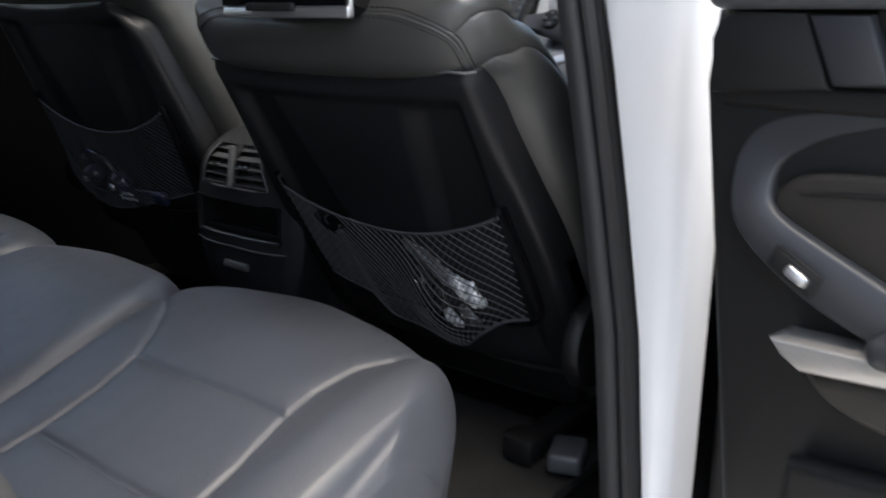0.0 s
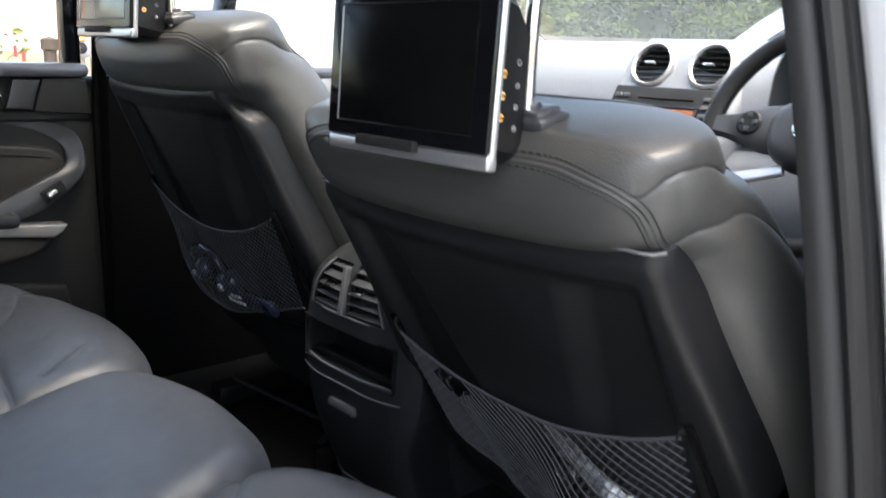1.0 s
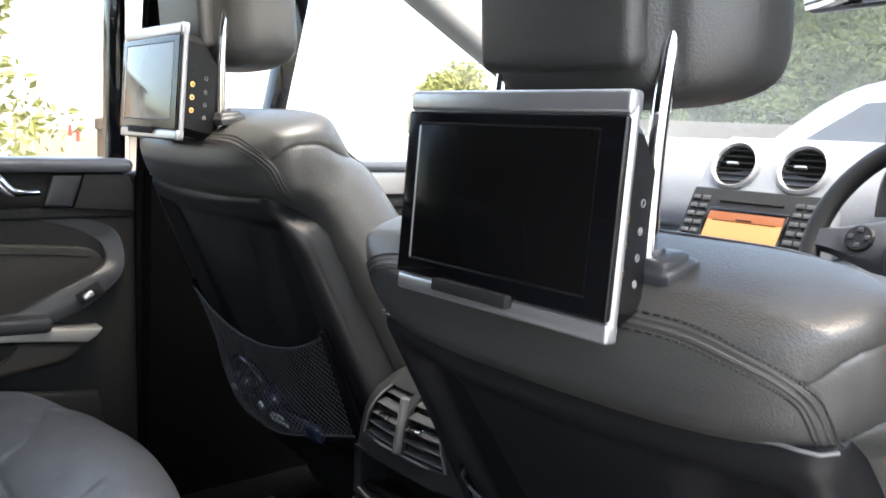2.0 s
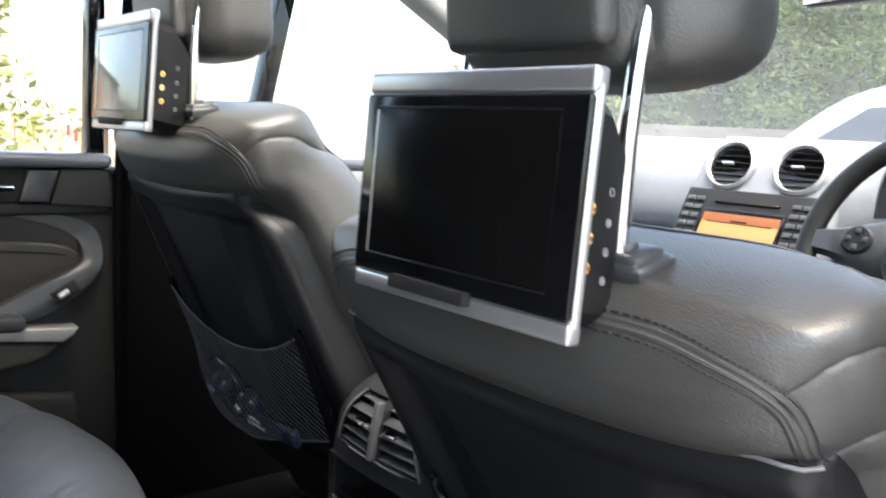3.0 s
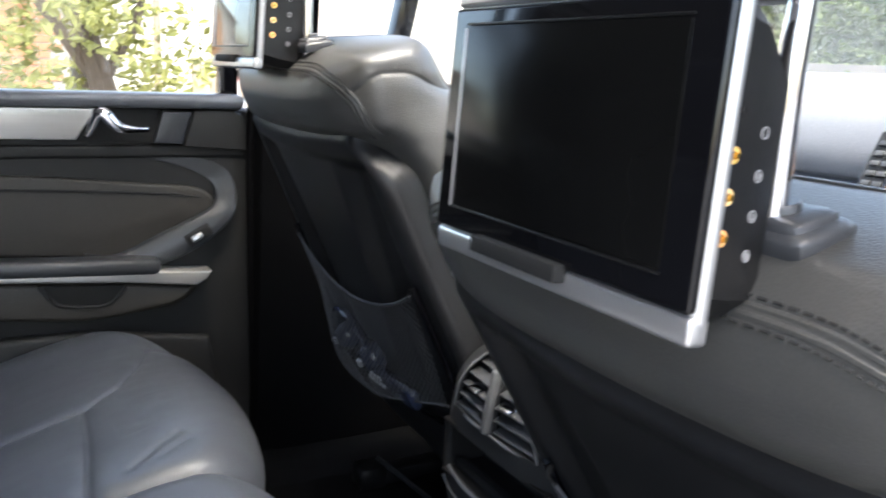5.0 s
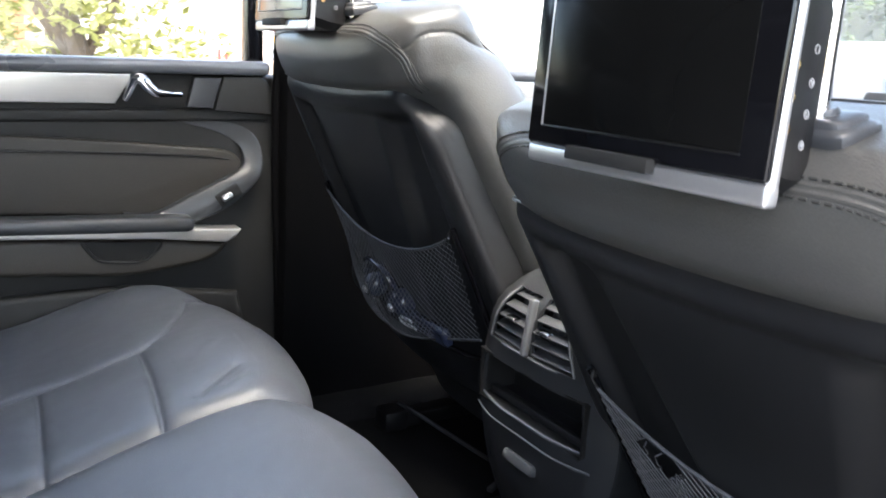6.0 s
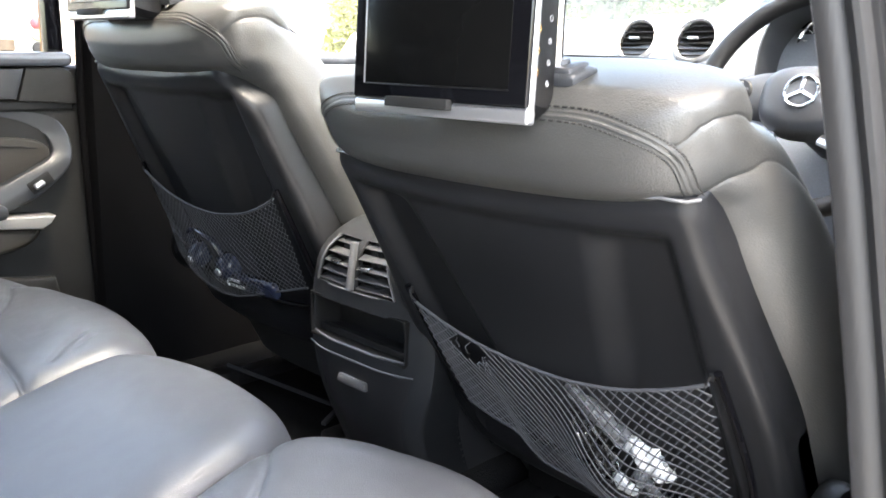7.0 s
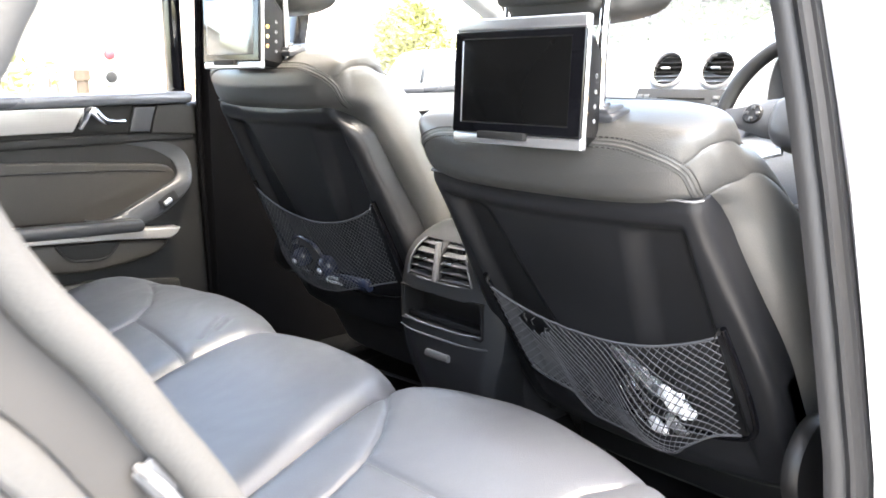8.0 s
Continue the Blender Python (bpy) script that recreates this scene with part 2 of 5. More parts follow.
def spline(points, steps=8):
    """A smooth line through places."""
    p = [Vector(q) for q in points]
    out = []
    for i in range(len(p) - 1):
        a, b, c, d = p[max(i - 1, 0)], p[i], p[i + 1], p[min(i + 2, len(p) - 1)]
        for k in range(steps):
            t = k / steps
            out.append(0.5 * (2 * b + (c - a) * t + (2 * a - 5 * b + 4 * c - d) * t * t + (3 * b - a - 3 * c + d) * t ** 3))
    out.append(p[-1])
    return out


# ---- the car's shell ----
def slab(x0, x1, y0, y1, z0, z1, r=0.01):
    return rbox((x1 - x0, y1 - y0, z1 - z0), r, ((x0 + x1) / 2, (y0 + y1) / 2, (z0 + z1) / 2))


xs = [-0.82 + 1.56 * i / 78 for i in range(79)]
ys = [-0.75 + 2.1 * i / 70 for i in range(71)]
rows_f = []
for y in ys:
    rows_f.append([(x, y, 0.50 + 0.09 * math.exp(-(x / 0.13) ** 4) + 0.03 * smooth(0.62, 0.72, abs(x)) + 0.003 * noise.noise(Vector((x * 14, y * 14, 0)))) for x in xs])
under = [[(x, y, 0.44) for x in (xs[-1], xs[0])] for y in ys]
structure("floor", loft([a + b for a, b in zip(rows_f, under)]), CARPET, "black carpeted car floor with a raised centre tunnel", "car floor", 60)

# unseen roof, with an opening added so daylight reaches the front seats
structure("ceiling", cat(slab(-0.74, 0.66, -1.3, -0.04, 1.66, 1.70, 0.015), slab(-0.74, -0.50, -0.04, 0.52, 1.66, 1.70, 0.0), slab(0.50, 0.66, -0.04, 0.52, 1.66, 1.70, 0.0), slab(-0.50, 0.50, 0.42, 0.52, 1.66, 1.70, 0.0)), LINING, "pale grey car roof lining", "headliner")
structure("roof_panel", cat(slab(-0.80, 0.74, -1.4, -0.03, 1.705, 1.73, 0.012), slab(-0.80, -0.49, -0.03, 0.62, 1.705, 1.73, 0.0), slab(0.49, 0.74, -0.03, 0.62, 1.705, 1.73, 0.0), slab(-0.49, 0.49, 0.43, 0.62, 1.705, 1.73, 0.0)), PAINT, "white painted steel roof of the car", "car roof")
# unseen rear end, left solid and dark to keep light out of the cabin
structure("rear_wall", slab(-0.9, 0.9, -1.5, -1.42, 0.4, 1.72), DOORSOFT, "unseen solid dark tailgate that keeps light out", "tailgate")
structure("wall_left_rear", slab(-0.95, -0.81, -1.45, -0.70, 0.4, 1.70), DOORSOFT, "unseen dark rear quarter that keeps light out", "car side")
structure("wall_right_rear", cat(slab(0.74, 0.86, -1.45, -0.98, 0.4, 1.14), slab(0.70, 0.80, -1.45, -0.85, 1.1, 1.68)), DOORSOFT, "unseen dark rear quarter beside the open door that keeps light out", "car side")
structure("sill_right", cat(slab(0.72, 0.86, -0.5, 1.3, 0.40, 0.50, 0.02)), PAINT, "white painted door sill of the car", "door sill")
structure("sill_left", cat(slab(-0.95, -0.82, -0.9, 1.3, 0.40, 0.50, 0.02)), PAINT, "white painted door sill on the far side", "door sill")
structure("firewall", cat(slab(-0.8, 0.8, 1.42, 1.48, 0.4, 1.16)), DARK, "black bulkhead behind the dashboard", "bulkhead")


def beam(a, b, w, d, tilt=0.0):
    """A rounded bar of width w (across) and depth d from a to b."""
    a, b = Vector(a), Vector(b)
    q = (b - a).to_track_quat("Z", "Y").to_matrix().to_4x4()
    return rbox((w, d, (b - a).length), min(w, d) * 0.35, m=Matrix.Translation((a + b) / 2) @ q @ pose(0, 0, 0, 0, 0, tilt), seg=3)


for sgn, nm in ((-1, "left"), (1, "right")):
    structure("pillar_front_" + nm, cat(beam((sgn * 0.70, 1.44, 1.20), (sgn * 0.635, 0.50, 1.645), 0.075, 0.06)), LINING, "grey trimmed slanting windscreen pillar", "windscreen pillar")
    structure("roof_rail_" + nm, beam((sgn * 0.66, 0.56, 1.66), (sgn * 0.66, -1.35, 1.66), 0.08, 0.06), LINING, "grey lined rail along the car roof", "roof rail")
structure("roof_front_edge", beam((-0.62, 0.54, 1.67), (0.62, 0.54, 1.67), 0.07, 0.05), LINING, "grey header above the windscreen", "windscreen header")
rings = []
for z in [0.5, 0.7, 0.85, 0.95, 1.03, 1.10, 1.17, 1.3, 1.45, 1.66]:
    # below, the pillar is widened forward as an added screen over lit door panel
    y1 = 0.30 + 0.42 * (1 - smooth(0.95, 1.17, z))
    rings.append([(x + 0.03 * smooth(1.1, 1.7, z), y + 0.02 * (z - 1.1), z) for x, y in ((-0.81, y1), (-0.81, 0.192), (-0.785, 0.186), (-0.766, 0.196), (-0.758, 0.25), (-0.765, y1 - 0.01))])
structure("pillar_left", loft(rings), PILLAR, "black trimmed door pillar between the far doors, widened below as a dark screen", "door pillar", 50)

structure("door_seal_far", tube(spline([(-0.786, 0.186, 0.55), (-0.788, 0.182, 0.80), (-0.789, 0.180, 1.0), (-0.787, 0.182, 1.15), (-0.772, 0.186, 1.35), (-0.755, 0.196, 1.64)], 6), 0.007, 10), PILLAR, "black rubber seal along the far door pillar", "door seal", 60)
# the near door pillar: rubber seal with ribs, then the white painted jamb
seal = [(0.690, 0.10), (0.692, 0.070), (0.698, 0.0625), (0.712, 0.061), (0.728, 0.0635), (0.734, 0.069), (0.739, 0.0665), (0.747, 0.062), (0.755, 0.063), (0.760, 0.069), (0.763, 0.072), (0.771, 0.072), (0.776, 0.082), (0.776, 0.14), (0.700, 0.14)]
jamb = [(0.777, 0.080), (0.783, 0.072), (0.800, 0.070), (0.838, 0.074), (0.856, 0.082), (0.866, 0.100), (0.868, 0.17), (0.777, 0.17)]


def lean(z):
    return curve([(0.42, 0.030), (0.70, 0.013), (0.82, -0.002), (1.0, -0.034), (1.15, -0.063), (1.3, -0.098), (1.62, -0.180)], z)


zs = [0.42, 0.6, 0.8, 0.95, 1.1, 1.2, 1.3, 1.4, 1.5, 1.62]
structure("door_seal", loft([[(0.69 + (x - 0.69) * 0.62 + lean(z), y + 0.11, z) for x, y in seal] for z in zs]), RUBBER, "dusty grey ribbed rubber seal on the door pillar", "door seal", 50)
structure("pillar_right", loft([[(0.7435 + lean(z) + (x - 0.777) / 0.091 * (0.046 - lean(z)), y + 0.11, z) for x, y in jamb] for z in zs]), PAINT, "white painted door pillar of the car", "door pillar", 40)
structure("pillar_trim_right", loft([[(x + lean(z), y, z) for x, y in ((0.700, 0.25), (0.698, 0.32), (0.705, 0.46), (0.745, 0.47), (0.745, 0.285), (0.72, 0.252))] for z in zs]), DOORSOFT, "dark grey plastic cover of the near door pillar", "pillar trim", 50)

# the rear edge of the near door opening, over the wheel arch
edge = spline([(0, -0.570, 1.62), (0, -0.600, 1.42), (0, -0.628, 1.290), (0, -0.643, 1.254), (0, -0.654, 1.234), (0, -0.659, 1.216), (0, -0.657, 1.200), (0, -0.649, 1.183), (0, -0.637, 1.163), (0, -0.617, 1.136), (0, -0.599, 1.105), (0, -0.573, 1.06), (0, -0.515, 0.94), (0, -0.48, 0.80), (0, -0.455, 0.64), (0, -0.44, 0.46)], 6)


def along_edge(section):
    rings = []
    for i, p in enumerate(edge):
        d = (edge[min(i + 1, len(edge) - 1)] - edge[max(i - 1, 0)]).normalized()
        n = Vector((0, d.z, -d.y))
        rings.append([(x, p.y + n.y * o, p.z + n.z * o) for o, x in section])
    return loft(rings)


structure("opening_trim", along_edge([(-0.001, 0.745), (0.0, 0.755), (0.004, 0.762), (0.010, 0.764), (0.016, 0.762), (0.0195, 0.756), (0.0185, 0.745)]), TRIMGREY, "pale grey cloth-covered lip round the rear of the door opening", "door seal", 60)
# the recess takes its shade from the grey base colour
structure("opening_jamb", along_edge([(0.019, 0.746), (0.0198, 0.753), (0.030, 0.755), (0.044, 0.760), (0.0442, 0.746)]), JAMB, "recess of the door jamb with its shade painted grey", "door jamb", 40)
structure("opening_outer_seal", along_edge([(0.0446, 0.750), (0.046, 0.769), (0.051, 0.777), (0.059, 0.777), (0.0632, 0.767), (0.0632, 0.750)]), TRIMGREY, "pale grey outer rubber along the door opening", "door seal", 60)
structure("quarter_panel", along_edge([(0.0636, 0.752), (0.066, 0.774), (0.078, 0.788), (0.12, 0.81), (0.30, 0.86), (0.30, 0.75), (0.07, 0.745)]), PAINT, "white painted rear wing beside the door opening", "car body", 40)
striker = thing("door_striker", (0.76, -0.613, 1.08), "small chromed steel door striker loop on the jamb", "door striker")
solid("loop", tube(spline([(0.757, -0.619, 1.090), (0.770, -0.618, 1.089), (0.773, -0.613, 1.082), (0.770, -0.608, 1.074), (0.757, -0.607, 1.073)], 5), 0.0017, 8), SILVER, striker)
solid("plate", rbox((0.003, 0.010, 0.020), 0.0014, (0.7585, -0.613, 1.082), pose(0, 0, 0, 32)), KEYGREY, striker)


# ---- doors ----
def car_door(m, label, shut):
    """A door in its own frame: x along from the hinge, y into the cabin, z up."""
    d = thing("car_door", m.translation, label, "car door", "doors of the car")

    def put(name, geo, mat, parent=None, lab="", sharp=35):
        return solid(name, moved(geo, m), mat, parent or d, lab, sharp)

    def plate(outline, y0, y1, r=0.004, seg=2):
        v, f = prism(outline, y1 - y0, r, seg)
        return [(a[0], a[1] + y0, a[2]) for a in v], f

    x0 = -0.035 if shut else 0.010
    put("body", cat(plate([(x0, 0.46), (x0, 1.10), (x0 + 0.015, 1.165), (0.95, 1.165), (0.95, 0.46)], -0.05, 0.0, 0.012, 3)), DOORSOFT, None, "", 40)
    put("outer_skin", plate([(x0, 0.44), (x0, 1.16), (0.97, 1.16), (0.97, 0.44)], -0.11, -0.052, 0.02, 3), PAINT, None, "white painted outer skin")
    put("upper_cap", rbox((0.915, 0.075, 0.026), 0.012, (0.4875, -0.012, 1.177), seg=3), CAP, None, "soft upper edge under the window, painted lighter for sky light")
    put("upper_panel", plate([(0.026, 1.092), (0.028, 1.140), (0.036, 1.156), (0.050, 1.163), (0.116, 1.162), (0.135, 1.100)], 0.0, 0.014, 0.005), DOORSOFT)
    put("trim_strip", plate([(0.272, 1.163), (0.305, 1.112), (0.94, 1.118), (0.94, 1.166)], 0.0, 0.016, 0.004), TRIM, None, "brushed aluminium trim strip")
    # black plate paints the shade of the recess behind the handle
    recess_plate = put("handle_recess_shade", plate([(0.304, 1.108), (0.270, 1.163), (0.168, 1.163), (0.186, 1.106)], 0.0, 0.005, 0.001), DARK)
    put("speaker_panel", plate([(0.119, 1.160), (0.138, 1.104), (0.185, 1.106), (0.169, 1.160)], 0.0, 0.017, 0.005), DASHDARK)
    hand = [(0.288, 0.010, 1.118), (0.280, 0.016, 1.136), (0.272, 0.021, 1.154), (0.262, 0.024, 1.155), (0.250, 0.026, 1.141), (0.236, 0.027, 1.132), (0.215, 0.026, 1.130), (0.194, 0.020, 1.130)]
    put("door_pull", tube(spline(hand, 5), [0.0035 + 0.0038 * math.sin(math.pi * min(1, k / 30)) for k in range(36)], 10, 1.5), CHROME, recess_plate, "chrome inner door handle")
    put("ledge", rbox((0.905, 0.014, 0.022), 0.006, (0.4825, -0.001, 1.092), seg=3), DOORSOFT)
    pad_line = [(p.x, p.z) for p in spline([(0.94, 0, 1.082), (0.44, 0, 1.058), (0.22, 0, 1.040), (0.125, 0, 1.031), (0.095, 0, 1.018), (0.086, 0, 1.0), (0.102, 0, 0.984), (0.18, 0, 0.946), (0.255, 0, 0.914), (0.454, 0, 0.926), (0.94, 0, 0.945)], 4)]
    put("pad", plate(pad_line, 0.0, 0.014, 0.006, 3), DOORPAD, None, "brown-black padded insert")
    put("pad_crease", tube(spline([(0.11, 0.013, 1.012), (0.2, 0.016, 1.022), (0.44, 0.017, 1.034), (0.94, 0.017, 1.05)], 8), 0.002, 6), DOORSOFT)
    outer = [(0.30, 0.892), (0.24, 0.893), (0.183, 0.899), (0.13, 0.918), (0.09, 0.944), (0.06, 0.972), (0.048, 0.995), (0.046, 1.020), (0.052, 1.045), (0.072, 1.066), (0.118, 1.080), (0.22, 1.087)]
    inner = [(0.30, 0.924), (0.265, 0.918), (0.235, 0.924), (0.18, 0.950), (0.13, 0.973), (0.10, 0.988), (0.084, 1.002), (0.082, 1.020), (0.088, 1.036), (0.105, 1.050), (0.14, 1.066), (0.22, 1.0862)]
    a_l, b_l = spline([(x, 0, z) for x, z in outer], 4), spline([(x, 0, z) for x, z in inner], 4)
    rib = []
    for k, (p, q) in enumerate(zip(a_l, b_l)):
        rise = 0.034 * (1 - 0.96 * smooth(17, 36, k))
        rib.append([tuple(p + (q - p) * s + Vector((0, h * rise, 0))) for s, h in ((-0.02, 0.0), (-0.02, 0.75), (0.03, 0.94), (0.12, 1.0), (0.5, 0.90), (0.9, 0.72), (0.98, 0.62), (1.02, 0.4), (1.02, 0.0))])
    arm = put("armrest", loft(rib), DASHDARK, None, "grey plastic armrest surround", 50)
    put("armrest_pad", rbox((0.76, 0.052, 0.028), 0.012, (0.565, 0.040, 0.919), pose(0, 0, 0, 0, -2.5), 3), DASHDARK)
    sw = pose(0.118, 0.0395, 0.950, 0, 30, 0)
    bezel = put("switch_bezel", moved(rbox((0.046, 0.004, 0.024), 0.0018), sw), DOORSOFT, arm)
    # solid black block stands for the shaded hollow round the switch
    put("switch_recess_shade", moved(rbox((0.040, 0.004, 0.018), 0.0018, (0, 0.0012, 0)), sw), DARK, arm)
    put("window_switch", moved(cat(rbox((0.021, 0.012, 0.012), 0.004, (0.005, 0.003, -0.001), pose(0, 0, 0, 20), 3)), sw), SILVER, arm, "satin silver window switch")
    strip_o = [(0.098, 0.886), (0.25, 0.897), (0.44, 0.909), (0.94, 0.935), (0.94, 0.915), (0.44, 0.890), (0.25, 0.877), (0.125, 0.862), (0.108, 0.872)]
    put("lower_strip", plate(strip_o, 0.0, 0.050, 0.005, 3), TRIM, None, "pale satin strip under the armrest")
    wing_o = [(p.x, p.z) for p in spline([(0.122, 0, 0.860), (0.135, 0, 0.842), (0.161, 0, 0.829), (0.199, 0, 0.822), (0.31, 0, 0.812), (0.47, 0, 0.826), (0.94, 0, 0.85)], 4)] + [(0.94, 0.912), (0.44, 0.887), (0.25, 0.874)]
    put("lower_wing", plate(wing_o, 0.0, 0.040, 0.010, 3), DOORPAD)
    put("grip", plate([(0.242, 0.871), (0.372, 0.880), (0.352, 0.850), (0.332, 0.843), (0.285, 0.839), (0.262, 0.846)], 0.030, 0.042, 0.003), DARK, None, "dark moulded door grip")
    put("grip_edge", tube(spline([(0.240, 0.041, 0.868), (0.262, 0.042, 0.845), (0.285, 0.042, 0.838), (0.332, 0.042, 0.842), (0.353, 0.042, 0.850), (0.374, 0.041, 0.879)], 5), 0.003, 8), DOORSOFT)
    put("map_pocket", plate([(0.06, 0.54), (0.10, 0.76), (0.30, 0.79), (0.90, 0.79), (0.80, 0.60), (0.70, 0.54)], 0.0, 0.03, 0.012, 3), DOORSOFT)
    spk = m @ pose(0.19, 0.031, 0.63, -90)
    put("speaker_ring", moved(ring(0.085, 0.008, Matrix()), m.inverted() @ spk), PLASTIC)
    put("speaker_mesh", moved(lathe([(0.0, 0.004), (0.05, 0.004), (0.084, 0.0), (0.084, -0.004)], sides=28), m.inverted() @ spk), DARK)
    win = put("window_frame", cat(plate([(0.035, 1.165), (0.068, 1.165), (0.060, 1.62), (0.03, 1.62)], -0.045, -0.005, 0.006), plate([(0.03, 1.61), (0.80, 1.61), (0.80, 1.65), (0.03, 1.65)], -0.045, -0.005, 0.006), plate([(0.86, 1.165), (0.90, 1.165), (0.80, 1.62), (0.76, 1.62)], -0.045, -0.005, 0.006)), GLOSS)
    pane = put("pane", plate([(0.066, 1.16), (0.87, 1.16), (0.775, 1.615), (0.06, 1.615)], -0.030, -0.026, 0.0), TINT, win)
    pane.visible_shadow = False
    put("belt_seal", rbox((0.86, 0.016, 0.012), 0.004, (0.47, -0.04, 1.181)), GLOSS, win)
    return d


left_m = Matrix(((0, 1, 0, -0.81), (-1, 0, 0, 0.203), (0, 0, 1, 0), (0, 0, 0, 1)))
car_door(left_m, "closed far rear car door with dark panel and aluminium trim", True)
car_door(Matrix.Translation((0, 1.13, 0)) @ left_m, "closed far front car door with dark panel", True)
open_deg = radians(78)
right_m = Matrix(((math.sin(open_deg), -math.cos(open_deg), 0, 0.823), (-math.cos(open_deg), -math.sin(open_deg), 0, 0.117), (0, 0, 1, -0.005), (0, 0, 0, 1)))
# the open door leans a little about its slanting hinge line
hinge_lean = Matrix(((1, 0, -0.074, 0.0755), (0, 1, 0.106, -0.108), (0, 0, 1, 0), (0, 0, 0, 1)))
car_door(right_m @ hinge_lean, "open near rear car door with dark panel and window switch", False)
near_front = Matrix(((0, -1, 0, 0.80), (-1, 0, 0, 1.25), (0, 0, 1, 0), (0, 0, 0, 1)))
car_door(near_front, "closed driver's car door seen past the seat", True)
check = thing("door_latch_plate", (0.858, 0.168, 1.25), "grey steel bracket with a bolt by the open door", "bracket")
solid("bracket", cat(rbox((0.03, 0.012, 0.16), 0.004, (0.853, 0.173, 1.27))), SILVER, check)
solid("bolt", lathe([(0.0, 0.006), (0.006, 0.006), (0.008, 0.0), (0.0, 0.0)], pose(0.853, 0.165, 1.25, 90), 12), PLASTIC, check)

# windows that close the car
ws = structure("windscreen", ([(-0.69, 1.46, 1.235), (0.69, 1.46, 1.235), (0.61, 0.56, 1.665), (-0.61, 0.56, 1.665), (-0.69, 1.464, 1.239), (0.69, 1.464, 1.239), (0.61, 0.564, 1.669), (-0.61, 0.564, 1.669)], [(0, 1, 2, 3), (7, 6, 5, 4), (0, 4, 5, 1), (1, 5, 6, 2), (2, 6, 7, 3), (3, 7, 4, 0)]), TINT, "clear laminated windscreen", "windscreen")
ws.visible_shadow = False
# glass over the added roof opening
rg = structure("added_roof_glass", slab(-0.51, 0.51, -0.05, 0.45, 1.734, 1.739, 0.0), TINT, "clear glass panel added in the unseen roof to let light in", "roof window")
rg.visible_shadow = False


# ---- front seats ----
HALF = [(-0.66, 0.262), (-0.45, 0.275), (-0.2, 0.278), (-0.1, 0.268), (-0.05, 0.257), (-0.015, 0.2480), (0.01, 0.2430), (0.03, 0.2415), (0.05, 0.2415), (0.066, 0.2415), (0.078, 0.2400), (0.086, 0.2382), (0.093, 0.2345), (0.099, 0.2280), (0.104, 0.2180), (0.108, 0.2030), (0.111, 0.180), (0.113, 0.142), (0.1135, 0.10)]
REAR = [(-0.66, -0.05), (-0.4, -0.036), (-0.06, -0.030), (-0.02, -0.020), (-0.004, -0.009), (0.006, 0.001), (0.016, 0.0105), (0.027, 0.0160), (0.040, 0.0185), (0.055, 0.0175), (0.070, 0.0125), (0.080, 0.0070), (0.087, -0.0005), (0.092, -0.0105), (0.097, -0.0245), (0.102, -0.043), (0.107, -0.065), (0.110, -0.082), (0.112, -0.096), (0.1135, -0.108)]
FRONT = [(-0.66, -0.14), (-0.3, -0.195), (-0.1, -0.178), (-0.02, -0.166), (0.03, -0.158), (0.07, -0.152), (0.095, -0.147), (0.105, -0.141), (0.110, -0.134), (0.1135, -0.122)]


def section(phi, v, grow=0.0, power=3.3, rear=None):
    """Across and out from the seat's middle line, at an angle round it and a height up the back."""
    a = curve(HALF, v) + grow
    wr = (curve(REAR, v) if rear is None else rear) + grow
    wf = curve(FRONT, v) - grow
    c, dd = (wr + wf) / 2, (wr - wf) / 2
    s, k = math.sin(phi), math.cos(phi)
    if power == 3.3:
        power = 3.3 - 0.55 * smooth(0.0, 0.05, v) - 0.25 * smooth(0.085, 0.112, v)
    e = 2 / power
    return a * math.copysign(abs(s) ** e, s), c + dd * math.copysign(abs(k) ** e, k)


SEAM = [(p.x, p.z) for p in spline([(0.0, 0, 0.0900), (0.05, 0, 0.0898), (0.10, 0, 0.0893), (0.14, 0, 0.0878), (0.165, 0, 0.0840), (0.185, 0, 0.0770), (0.200, 0, 0.0690), (0.2105, 0, 0.0595), (0.2165, 0, 0.0490), (0.2195, 0, 0.0370), (0.2205, 0, 0.025), (0.2205, 0, 0.013), (0.2195, 0, 0.002)], 5)]
# two creases on the outer shoulder: (angle round the back, height)
FOLDS = [[(0.99, 0.0555), (1.12, 0.0600), (1.29, 0.0672), (1.43, 0.0715), (1.555, 0.0715), (1.66, 0.066), (1.80, 0.053), (2.10, 0.034), (2.6, 0.014)],
         [(1.02, 0.0040), (1.13, 0.0085), (1.25, 0.0115), (1.35, 0.0125), (1.45, 0.0095), (1.55, 0.0010), (1.65, -0.014), (1.75, -0.034), (1.90, -0.070), (2.10, -0.130), (2.3, -0.20)]]


